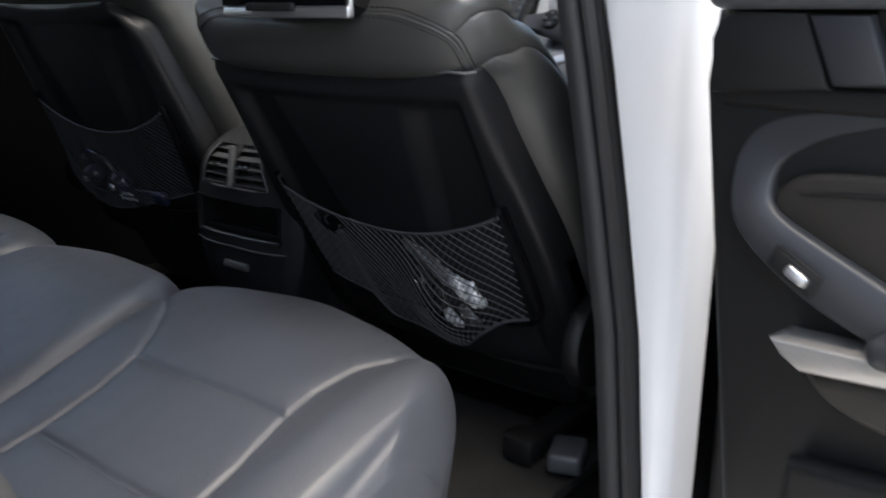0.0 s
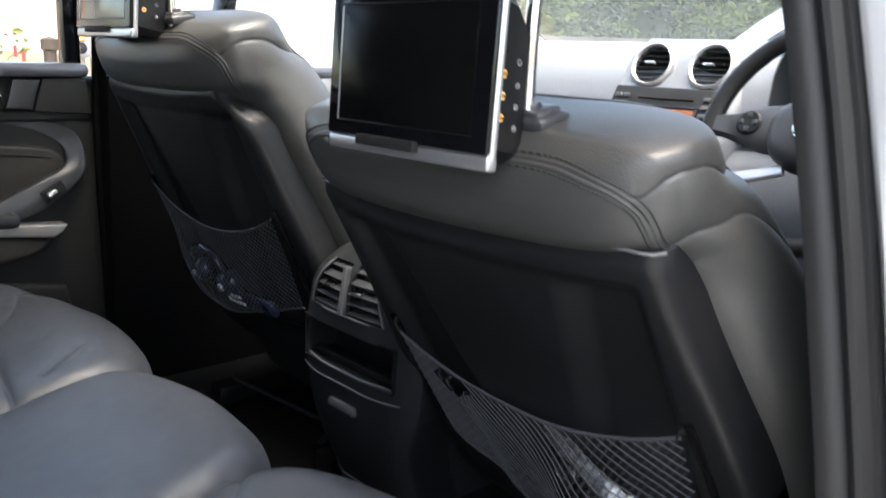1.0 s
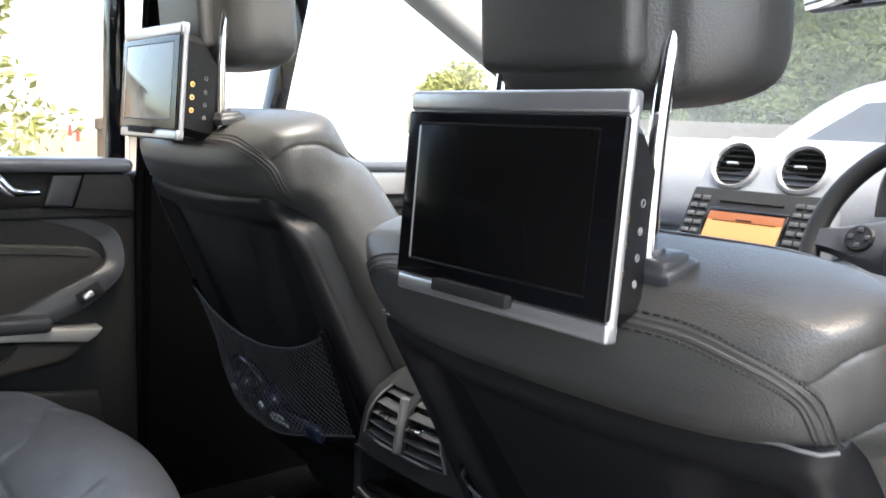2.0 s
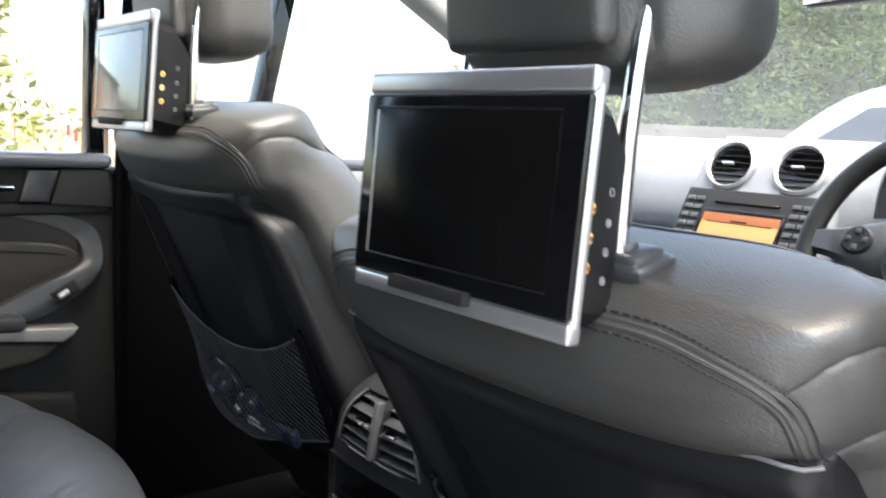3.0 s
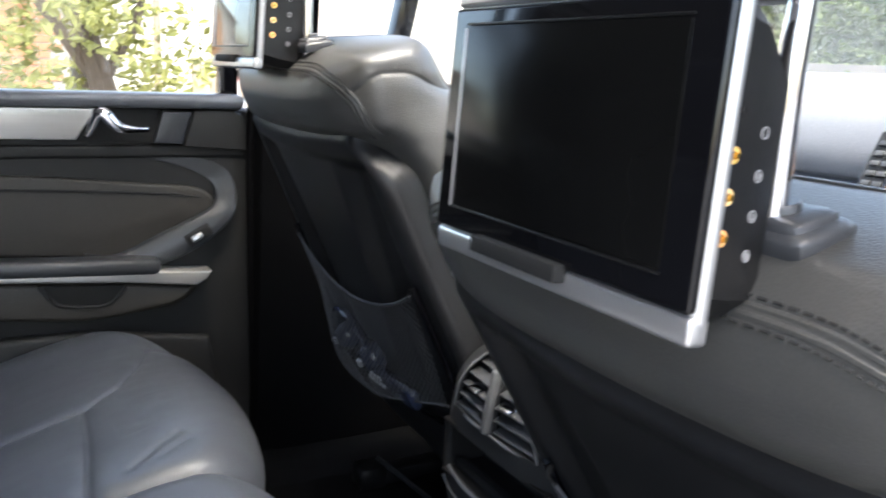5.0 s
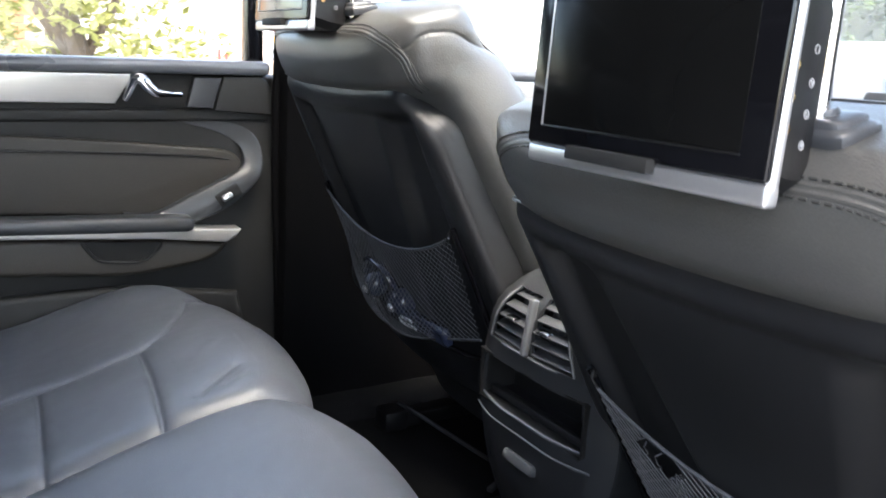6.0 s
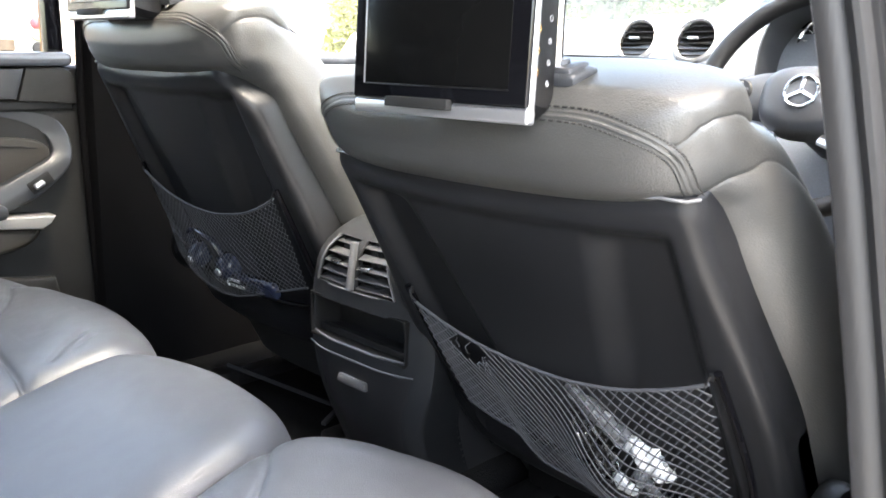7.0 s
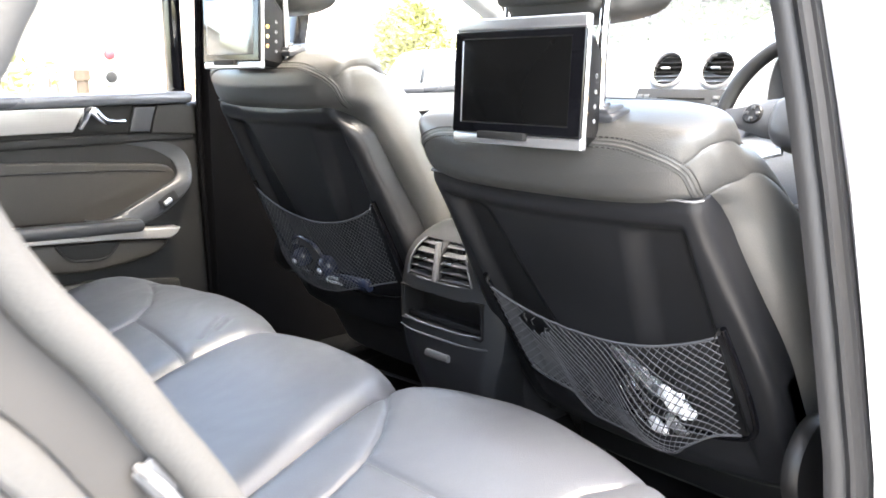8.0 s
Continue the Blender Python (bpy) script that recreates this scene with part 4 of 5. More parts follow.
solid("film", crumple([DP(0.018, -0.266, 0.004), DP(0.045, -0.286, 0.009), DP(0.075, -0.308, 0.014), DP(0.108, -0.333, 0.017)], 0.015, 0.008, 1.3, 21, 14), HAZE, wrap, "clouded clear film", 8)
solid("film_fold", crumple([DP(0.020, -0.300, 0.006), DP(0.034, -0.340, 0.014), DP(0.050, -0.385, 0.018), DP(0.066, -0.430, 0.012)], 0.019, 0.008, 4.1, 21, 14), WRAP, wrap, "", 8)
solid("foil_end", crumple([DP(0.094, -0.308, 0.016), DP(0.110, -0.324, 0.020), DP(0.124, -0.340, 0.020), DP(0.136, -0.356, 0.016)], 0.018, 0.010, 2.2, 15, 13), FOIL, wrap, "bright foil end", 5)
solid("foil_scrap", crumple([DP(0.058, -0.383, 0.018), DP(0.066, -0.400, 0.021), DP(0.072, -0.420, 0.016)], 0.011, 0.006, 6.0, 10, 10), FOIL, wrap, "", 5)
solid("film_tail", crumple([DP(0.086, -0.372, 0.014), DP(0.098, -0.390, 0.018), DP(0.104, -0.410, 0.014)], 0.012, 0.006, 8.4, 10, 10), HAZE, wrap, "", 5)

phones = thing("headphones", PP(-0.02, -0.38, 0.02), "blue-black folded headphones in the net pocket", "headphones")
solid("headband", tube(spline([PP(-0.150, -0.37, 0.016), PP(-0.142, -0.330, 0.018), PP(-0.105, -0.305, 0.02), PP(-0.06, -0.318, 0.02), PP(-0.045, -0.36, 0.018)], 8), 0.008, 10, 0.5), BLUEPLASTIC, phones)
for u, v, r in ((-0.142, -0.366, 0.025), (-0.052, -0.374, 0.027)):
    q = Matrix.Translation(PP(u, v, 0.016)) @ pose(0, 0, 0, 110)
    solid("ear_cup", lathe([(0.0, 0.022), (r * 0.6, 0.020), (r * 0.92, 0.010), (r, 0.0), (r * 0.9, -0.010), (0.0, -0.010)], q, 28), BLUEPLASTIC, phones, "rounded glossy ear cup")
    solid("cup_badge", lathe([(0.0, 0.026), (r * 0.22, 0.025), (r * 0.3, 0.02), (0.0, 0.02)], q, 18), SILVER, phones)
remote = thing("remote_control", PP(0.05, -0.41, 0.02), "dark blue remote control with a white printed label in the net", "remote control")
rm = Matrix.Translation(PP(0.000, -0.392, 0.022)) @ pose(0, 0, 0, 24, -2, 0)
solid("body", moved(rbox((0.19, 0.018, 0.032), 0.008, seg=3), rm), BLUEPLASTIC, remote)
solid("label", moved(cat(rbox((0.036, 0.002, 0.006), 0.0005, (-0.020, -0.0098, 0.006)), rbox((0.044, 0.002, 0.006), 0.0005, (-0.018, -0.0098, -0.006)), rbox((0.004, 0.002, 0.018), 0.0005, (-0.046, -0.0098, 0.0))), rm), PALE, remote, "white printed bars")

# ---- rear bench ----
FRONTLINE = [(-0.79, -0.07), (-0.75, -0.025), (-0.68, 0.015), (-0.60, 0.042), (-0.54, 0.054), (-0.42, 0.062), (-0.31, 0.052), (-0.25, 0.036), (-0.205, 0.016), (-0.15, 0.034), (-0.05, 0.052), (0.05, 0.045), (0.11, 0.024), (0.155, -0.006), (0.19, 0.040), (0.25, 0.070), (0.36, 0.086), (0.46, 0.064), (0.54, 0.040), (0.60, 0.012), (0.645, -0.04), (0.67, -0.10)]
GROOVES = [([(0.165, -0.035), (0.222, -0.078), (0.262, -0.120), (0.288, -0.164), (0.300, -0.22), (0.306, -0.29), (0.315, -0.62)], 0.0060, 0.0034),
           ([(0.288, -0.164), (0.541, -0.163)], 0.0052, 0.0030), ([(0.305, -0.297), (0.552, -0.296)], 0.0052, 0.0030), ([(0.308, -0.43), (0.555, -0.43)], 0.0052, 0.0030),
           ([(0.539, -0.124), (0.541, -0.163), (0.550, -0.235), (0.553, -0.30), (0.560, -0.62)], 0.0064, 0.0036),
           ([(0.539, -0.124), (0.549, -0.071), (0.573, -0.035), (0.604, -0.025), (0.641, -0.038)], 0.0060, 0.0036),
           ([(0.641, -0.038), (0.656, -0.123), (0.662, -0.206), (0.665, -0.62)], 0.0050, 0.0040),
           ([(-0.212, -0.157), (-0.36, -0.142), (-0.462, -0.138)], 0.0062, 0.0032), ([(-0.208, -0.29), (-0.36, -0.28), (-0.455, -0.276)], 0.0052, 0.0030),
           ([(-0.79, -0.02), (-0.72, -0.016), (-0.645, -0.025), (-0.575, -0.050), (-0.508, -0.088), (-0.466, -0.134), (-0.457, -0.215), (-0.45, -0.62)], 0.0066, 0.0042),
           ([(-0.300, -0.045), (-0.276, -0.079), (-0.253, -0.106)], 0.0042, 0.0060), ([(-0.276, -0.040), (-0.255, -0.072)], 0.0024, 0.0055), ([(-0.40, -0.045), (-0.36, -0.08)], 0.0014, 0.010)]
BOUNDS = [(min(p[0] for p in line) - 0.03, max(p[0] for p in line) + 0.03, min(p[1] for p in line) - 0.03, max(p[1] for p in line) + 0.03) for line, _, _ in GROOVES]


def valley_r(y):
    return 0.158 + 0.13 * max(0.0, -y - 0.01)


def valley_l(y):
    return -0.213 + 0.03 * smooth(-0.1, -0.6, y)


def gap_to(line, x, y):
    best = 9.0
    for (a, b), (c, d) in zip(line, line[1:]):
        t = max(0.0, min(1.0, ((x - a) * (c - a) + (y - b) * (d - b)) / ((c - a) ** 2 + (d - b) ** 2)))
        best = min(best, math.hypot(x - a - t * (c - a), y - b - t * (d - b)))
    return best


def bench_top(x, y):
    z = 0.800 - 0.19 * max(0.0, 0.02 - y) * smooth(0.05, -0.3, y)
    z -= 0.026 * math.exp(-abs(x - valley_r(y)) / 0.014) + 0.020 * math.exp(-abs(x - valley_l(y)) / 0.012)
    z += 0.012 * math.exp(-((x - 0.63) / 0.05) ** 2) + 0.010 * math.exp(-((x + 0.72) / 0.05) ** 2)
    z += 0.010 * math.exp(-((x - 0.42) / 0.12) ** 2 - ((y + 0.05) / 0.06) ** 2) + 0.010 * math.exp(-((x + 0.40) / 0.12) ** 2 - ((y + 0.03) / 0.06) ** 2)
    cut_deep = 0.0
    for (line, depth, wide), (x0, x1, y0, y1) in zip(GROOVES, BOUNDS):
        if x0 < x < x1 and y0 < y < y1:
            g = gap_to(line, x, y)
            cut_deep = max(cut_deep, 0.66 * depth * math.exp(-(g / wide) ** 2) + 0.5 * depth * math.exp(-(g / (3.6 * wide)) ** 2))
    z -= cut_deep
    z += 0.007 * math.exp(-((x - 0.60) / 0.030) ** 2) * smooth(-0.02, -0.10, y)
    z -= 0.05 * smooth(0.645, 0.70, x) + 0.05 * smooth(0.755, 0.80, -x)
    z += 0.0025 * noise.noise(Vector((x * 9, y * 9, 4))) + 0.0004 * noise.noise(Vector((x * 40, y * 40, 4)))
    return z


bench = thing("rear_bench", (0, -0.3, 0.55), "black leather rear bench with three seats and stitched inserts", "car seat")


def cushion(name, left, right, nx):
    rings = []
    R = 0.075
    for i in range(16):
        rings.append(("top", 0.80 - 0.45 * i / 16))
    for i in range(151):
        rings.append(("top", 0.35 - 0.35 * i / 150))
    for i in range(1, 11):
        rings.append(("roll", radians(9 * i)))
    rings.append(("face", 0.70))
    rings.append(("face", 0.57))
    grid = []
    for kind, val in rings:
        line = []
        for k in range(nx + 1):
            t = k / nx
            if kind == "top":
                yg = 0.03 - R - val
            else:
                yg = 0.03
            x = left(yg) + t * (right(yg) - left(yg))
            yf = curve(FRONTLINE, x) + 0.012
            y_in = yf - R
            if kind == "top":
                y = y_in - val
                line.append((x, y, bench_top(x, y)))
            elif kind == "roll":
                zt = bench_top(x, y_in)
                line.append((x, y_in + R * math.sin(val), zt - R + R * math.cos(val)))
            else:
                line.append((x, yf - 0.25 * (0.72 - val), val))
        grid.append(line)
    lower = [[(p[0], p[1], 0.53) for p in row] for row in grid]
    verts, faces = loft(grid, closed=False, caps=False)
    nv, nc, nr = len(verts), nx + 1, len(grid)
    verts = verts + [p for row in lower for p in row]
    for r in range(nr - 1):
        faces.append((r * nc, (r + 1) * nc, (r + 1) * nc + nv, r * nc + nv))
        faces.append((r * nc + nx, r * nc + nx + nv, (r + 1) * nc + nx + nv, (r + 1) * nc + nx))
    return solid(name, (verts, faces), CUSHION, bench, "", 75)


cushion("far_cushion", lambda y: -0.79, valley_l, 190)
cushion("middle_cushion", valley_l, valley_r, 110)
cushion("near_cushion", valley_r, lambda y: 0.675, 220)
solid("backrest", cat(rbox((0.46, 0.16, 0.62), 0.05, (-0.45, -0.87, 1.02), pose(0, 0, 0, -18), 4), rbox((0.36, 0.16, 0.60), 0.05, (-0.03, -0.88, 1.01), pose(0, 0, 0, -18), 4), rbox((0.44, 0.16, 0.62), 0.05, (0.38, -0.87, 1.02), pose(0, 0, 0, -18), 4)), CUSHION, bench)

# ---- centre console between the front seats ----
console = thing("centre_console", (0, 0.5, 0.55), "dark grey centre console with rear air vents and an open cubby", "console")
CW = [(0.53, 0.088), (0.60, 0.090), (0.65, 0.096), (0.69, 0.108), (0.725, 0.122), (0.755, 0.131), (0.80, 0.136), (0.83, 0.133), (0.86, 0.126), (0.894, 0.115), (0.925, 0.101), (0.945, 0.086), (0.960, 0.062), (0.966, 0.035)]


def con_y(z):
    return 0.235 + 0.05 * smooth(0.72, 0.53, z) + 0.06 * smooth(0.88, 0.975, z) ** 2


def vent_half(z):
    return curve(CW, z) - 0.040


def cubby_half(z):
    return curve(CW, z) - 0.034


def skin_y(s, z):
    return con_y(z) + 0.030 * abs(s) ** 5


rings = []
for z in [0.53 + 0.438 * i / 40 for i in range(41)]:
    a = curve(CW, z)
    y = con_y(z) + 0.07
    rings.append([(-a, y + 0.03, z), (-a * 0.8, y, z), (a * 0.8, y, z), (a, y + 0.03, z), (a * 0.98, 0.95, min(z, 0.93)), (-a * 0.98, 0.95, min(z, 0.93))])
solid("body", loft(rings), SHELL, console, "", 50)
# front skin with its openings cut through
zz = [0.53 + 0.238 * i / 20 for i in range(21)] + [0.784, 0.797, 0.811, 0.826, 0.842, 0.850, 0.859, 0.868, 0.882, 0.895, 0.908, 0.922, 0.936, 0.942, 0.948, 0.954, 0.960, 0.964, 0.966]
cols = [-1, -0.97, -0.93, -0.88, -0.84, -0.6, -0.3, -0.08, 0.08, 0.3, 0.6, 0.84, 0.88, 0.93, 0.97, 1]
verts, faces = [], []
for z in zz:
    a = curve(CW, z)
    inner = vent_half(z) if z > 0.85 else cubby_half(z)
    line = []
    for c in cols:
        x = c * a
        if 0.783 < z < 0.937:
            if abs(c) == 0.84:
                x = math.copysign(inner, c)
            elif abs(c) < 0.84:
                x = c / 0.84 * inner
            if abs(c) == 0.08:
                x = math.copysign(0.0065, c)
        line.append((x, skin_y(x / a, z), z))
    line = [(-a, line[0][1] + 0.07, z)] + line + [(a, line[-1][1] + 0.07, z)]
    verts += line
n_c = len(cols) + 2
for r in range(len(zz) - 1):
    zm = (zz[r] + zz[r + 1]) / 2
    for c in range(n_c - 1):
        inside = 5 <= c <= 11
        if inside and 0.784 < zm < 0.842:
            continue
        if inside and c != 8 and 0.868 < zm < 0.936:
            continue
        faces.append((r * n_c + c, r * n_c + c + 1, (r + 1) * n_c + c + 1, (r + 1) * n_c + c))
back_v = [(x, y + 0.005, z) for x, y, z in verts]
edges = collections.Counter(tuple(sorted((f[k], f[(k + 1) % 4]))) for f in faces for k in range(4))
nv = len(verts)
walls = [(a, b, b + nv, a + nv) for (a, b), k in edges.items() if k == 1]
solid("front_skin", (verts + back_v, faces + [tuple(i + nv for i in reversed(f)) for f in faces] + walls), NAVGREY, console, "dark grey rounded front", 40)
solid("arm_lid", rbox((0.19, 0.40, 0.05), 0.02, (0, 0.54, 0.955), seg=3), LEATHER, console)
for sgn in (-1, 1):
    inn = 0.0065
    # black sheet behind the slats stands for the dark of the duct
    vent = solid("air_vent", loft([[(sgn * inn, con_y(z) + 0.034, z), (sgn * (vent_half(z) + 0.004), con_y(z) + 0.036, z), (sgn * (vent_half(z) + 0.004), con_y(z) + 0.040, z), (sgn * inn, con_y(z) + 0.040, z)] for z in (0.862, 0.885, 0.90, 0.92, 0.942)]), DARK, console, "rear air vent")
    for k in range(5):
        z = 0.8735 + 0.0138 * k
        wv = vent_half(z) - inn
        solid("slat", moved(rbox((wv, 0.014, 0.0018), 0.0007, (0, 0, 0), pose(0, 0, 0, 22)), Matrix.Translation((sgn * (inn + wv / 2), con_y(z) + 0.009, z)) @ pose(0, 0, 0, 0, 0, sgn * 5)), DASHDARK, vent)
    for k in range(4):
        xw = inn + 0.010 + 0.0135 * k
        zt = 0.932 if xw < vent_half(0.932) else 0.905
        solid("upright", rbox((0.0085, 0.006, zt - 0.872), 0.001, (sgn * xw, con_y(0.90) + 0.026, (zt + 0.872) / 2), pose(0, 0, 0, -8, 0, 35)), NAVGREY, vent)
    solid("vent_knob", rbox((0.020, 0.012, 0.0050), 0.002, (sgn * 0.032 - 0.006, con_y(0.901) + 0.003, 0.9025), pose(0, 0, 0, 0, 0, sgn * 5)), CHROME, vent, "chrome vent knob")
    solid("vent_edge", tube(spline([(sgn * vent_half(z), skin_y(vent_half(z) / curve(CW, z), z) - 0.0005, z) for z in (0.868, 0.88, 0.90, 0.92, 0.936)], 4), 0.0018, 6), VENTEDGE, vent, "grey vent edge")
solid("vent_bar", tube(spline([(s * vent_half(0.866), skin_y(s * 0.8, 0.866) - 0.001, 0.866) for s in (-1, -0.5, 0, 0.5, 1)], 5), 0.0017, 6), VENTEDGE, console, "grey edge under the vents")
solid("vent_divider", rbox((0.010, 0.010, 0.070), 0.003, (0, con_y(0.902) - 0.001, 0.902), pose(0, 0, 0, -9), 3), VENTEDGE, console, "grey upright between the vents")
ch = cubby_half(0.81)
yc = con_y(0.81)
cubby = solid("cubby", cat(rbox((2 * ch + 0.004, 0.004, 0.064), 0.0, (0, yc + 0.060, 0.813)), rbox((2 * ch + 0.004, 0.064, 0.003), 0.0, (0, yc + 0.034, 0.7825), pose(0, 0, 0, 4)), rbox((2 * ch + 0.004, 0.064, 0.003), 0.0, (0, yc + 0.034, 0.8440)), rbox((0.003, 0.060, 0.062), 0.0, (-ch - 0.003, yc + 0.034, 0.813)), rbox((0.003, 0.060, 0.062), 0.0, (ch + 0.003, yc + 0.034, 0.813))), PLASTIC, console, "open cubby")
solid("cubby_lip", tube(spline([(s * ch, skin_y(s * 0.82, 0.784) - 0.0015, 0.7835) for s in (-1, -0.5, 0, 0.5, 1)], 5), 0.0022, 6), VENTEDGE, cubby, "grey front lip")
solid("cubby_step", rbox((2 * ch - 0.01, 0.012, 0.010), 0.002, (0, yc + 0.022, 0.789)), PLASTIC, cubby)
drawer = solid("drawer", loft([[(s * (curve(CW, z) - 0.006), skin_y(s, z) - 0.003, z) for s in (-1, -0.95, -0.88, -0.75, -0.4, 0, 0.4, 0.75, 0.88, 0.95, 1)] + [(0.9 * curve(CW, z), con_y(z) + 0.04, z), (-0.9 * curve(CW, z), con_y(z) + 0.04, z)] for z in (0.545, 0.56, 0.60, 0.640, 0.67, 0.70, 0.73, 0.757, 0.762)]), SHELL, console, "black smooth lower front", 50)
solid("drawer_handle", cat(rbox((0.062, 0.012, 0.014), 0.004, (0.004, con_y(0.735) - 0.004, 0.733), pose(0, 0, 0, -20))), DASHDARK, drawer, "pale edged drawer grip")
for z, wide in ((0.765, 0.86), (0.602, 0.88)):
    solid("lower_edge", tube(spline([(s * curve(CW, z), skin_y(s, z) - 0.004, z) for s in (-wide, -0.5, 0, 0.5, wide)], 5), 0.0014, 6), VENTEDGE, console, "thin satin line")
console.location += Vector((-0.010, -0.014, 0.006))
socket = thing("power_socket", (0.0, 0.24, 0.575), "small round chrome-rimmed power socket low on the console", "power socket")
solid("rim", ring(0.011, 0.003, pose(-0.01, 0.272, 0.575, 75), 20, 6), CHROME, socket)

# floor things
for sx, lab in ((-1, "far"), (1, "near")):
    mat_t = thing("floor_mat", (sx * 0.40, 0.22, 0.52), "black ribbed carpet mat on the rear floor", "floor mat", "rear floor mats")
    rg = []
    for i in range(23):
        y = 0.02 + 0.40 * i / 22
        rg.append([(sx * 0.40 + x, y, 0.528 + 0.004 * noise.noise(Vector((x * 20, y * 20, sx))) + (0 if 0 < i < 22 else -0.006)) for x in [-0.22 + 0.44 * k / 24 for k in range(25)]] + [(sx * 0.40 + 0.22, y, 0.512), (sx * 0.40 - 0.22, y, 0.512)])
    # near mat painted as lit, far mat as shaded
    solid("mat_surface", loft(rg), MATLIT if sx > 0 else CARPET, mat_t, "", 60)
buckle = thing("seat_belt_buckle", (0.60, 0.32, 0.56), "grey seat belt anchor beside the seat rail", "seat belt")
solid("anchor", cat(rbox((0.05, 0.07, 0.03), 0.008, (0.60, 0.30, 0.552), pose(0, 0, 0, 0, 0, 20), 3)), KEYGREY, buckle)
sillrail = thing("footwell_strip", (-0.45, 0.34, 0.56), "dark metal strip along the edge under the passenger seat", "trim strip")
solid("strip", cat(rbox((0.34, 0.006, 0.007), 0.002, (-0.40, 0.36, 0.575), pose(0, 0, 0, 0, 0, 6)), rbox((0.010, 0.04, 0.007), 0.002, (-0.235, 0.345, 0.568), pose(0, 0, 0, 12, 0, 20))), DASHDARK, sillrail)

# ---- dashboard ----
dash = thing("dashboard", (0, 1.15, 0.9), "grey-blue soft dashboard with a centre stack", "dashboard")
PROFILE = [(1.45, 1.235), (1.30, 1.262), (1.16, 1.270), (1.08, 1.262), (1.02, 1.238), (0.985, 1.200), (0.972, 1.160), (0.972, 1.125), (0.985, 1.105), (1.01, 1.098), (1.01, 1.085), (0.975, 1.075), (0.955, 1.04), (0.965, 0.96), (1.02, 0.86), (1.10, 0.74), (1.25, 0.66), (1.45, 0.66)]
prof = spline([(0, a, b) for a, b in PROFILE], 4)
rings = []
for i in range(61):
    x = -0.70 + 1.40 * i / 60
    hump = 0.018 * math.exp(-((x - 0.37) / 0.17) ** 4)
    pull = 0.02 * (x / 0.7) ** 2
    rings.append([(x, p.y + pull, p.z + (hump if p.z > 1.15 else 0)) for p in prof])
solid("top_pad", loft(rings), DASH, dash, "grey grained dashboard pad", 60)


def stack_y(z):
    return 0.940 + 0.6 * (z - 1.135)


rings = []
for z in [0.80 + 0.475 * i / 30 for i in range(31)]:
    wide = 0.118 + 0.022 * smooth(1.0, 1.16, z) - 0.006 * smooth(1.22, 1.27, z)
    y = stack_y(min(z, 1.245)) if z > 1.0 else stack_y(1.0) + 0.15 * (z - 1.0)
    y += 0.05 * smooth(1.235, 1.275, z) ** 2
    rings.append([(-wide, y + 0.10, z), (-wide, y + 0.02, z), (-wide + 0.008, y + 0.008, z), (-wide + 0.03, y + 0.001, z), (0, y - 0.002, z), (wide - 0.03, y + 0.001, z), (wide - 0.008, y + 0.008, z), (wide, y + 0.02, z), (wide, y + 0.10, z)])
solid("centre_panel", loft(rings), DASH, dash, "grey centre stack", 60)
face_tilt = math.degrees(math.atan(0.6))
for sgn in (-1, 1):
    m = Matrix.Translation((sgn * 0.0635, stack_y(1.222) - 0.001, 1.222)) @ pose(0, 0, 0, 90 - face_tilt * 0.75, 0, 0)
    # shallow black disc paints the depth of the vent
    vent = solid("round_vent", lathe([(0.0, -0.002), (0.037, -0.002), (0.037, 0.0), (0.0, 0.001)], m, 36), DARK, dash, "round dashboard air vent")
    solid("vent_ring", lathe([(0.0365, -0.004), (0.0375, 0.010), (0.041, 0.014), (0.0455, 0.011), (0.048, -0.004), (0.0365, -0.006)], m, 40), SILVER, vent, "satin silver ring")
    for k in range(6):
        h = -0.029 + 0.0116 * k
        wdt = 2 * math.sqrt(max(0.0, 0.0362 ** 2 - h ** 2))
        solid("slat", moved(rbox((wdt, 0.0028, 0.010), 0.001, (0, h, 0.005), pose(0, 0, 0, 25)), m), PLASTIC, vent)
    solid("vent_tab", moved(rbox((0.022, 0.005, 0.008), 0.002, (-0.004, 0.002, 0.012)), m), SILVER, vent)
mn = Matrix.Translation((-0.004, stack_y(1.118) - 0.003, 1.118)) @ pose(0, 0, 0, -face_tilt + 2)
unit = solid("navigation_unit", moved(rbox((0.246, 0.012, 0.150), 0.006, (0, 0.002, 0), seg=3), mn), NAVGREY, dash, "dark navigation unit with rows of keys")
solid("display", moved(rbox((0.140, 0.003, 0.062), 0.001, (0, -0.0055, -0.010)), mn), ORANGE, unit, "lit amber display")
solid("display_bar", moved(cat(rbox((0.140, 0.0036, 0.016), 0.0005, (0, -0.006, 0.0195)), rbox((0.140, 0.0036, 0.006), 0.0005, (0, -0.006, -0.038))), mn), ORANGEDIM, unit, "darker amber bar")
solid("display_title", moved(cat(rbox((0.030, 0.004, 0.003), 0.0003, (0, -0.0064, 0.014)), rbox((0.120, 0.004, 0.0015), 0.0003, (0, -0.0064, 0.0105))), mn), GLOSS, unit)
solid("display_frame", moved(cat(rbox((0.152, 0.006, 0.006), 0.002, (0, -0.005, 0.032)), rbox((0.006, 0.006, 0.078), 0.002, (-0.074, -0.005, -0.008)), rbox((0.006, 0.006, 0.078), 0.002, (0.074, -0.005, -0.008))), mn), GLOSS, unit)
solid("disc_slot", moved(rbox((0.120, 0.004, 0.004), 0.001, (0, -0.005, 0.050)), mn), DARK, unit)
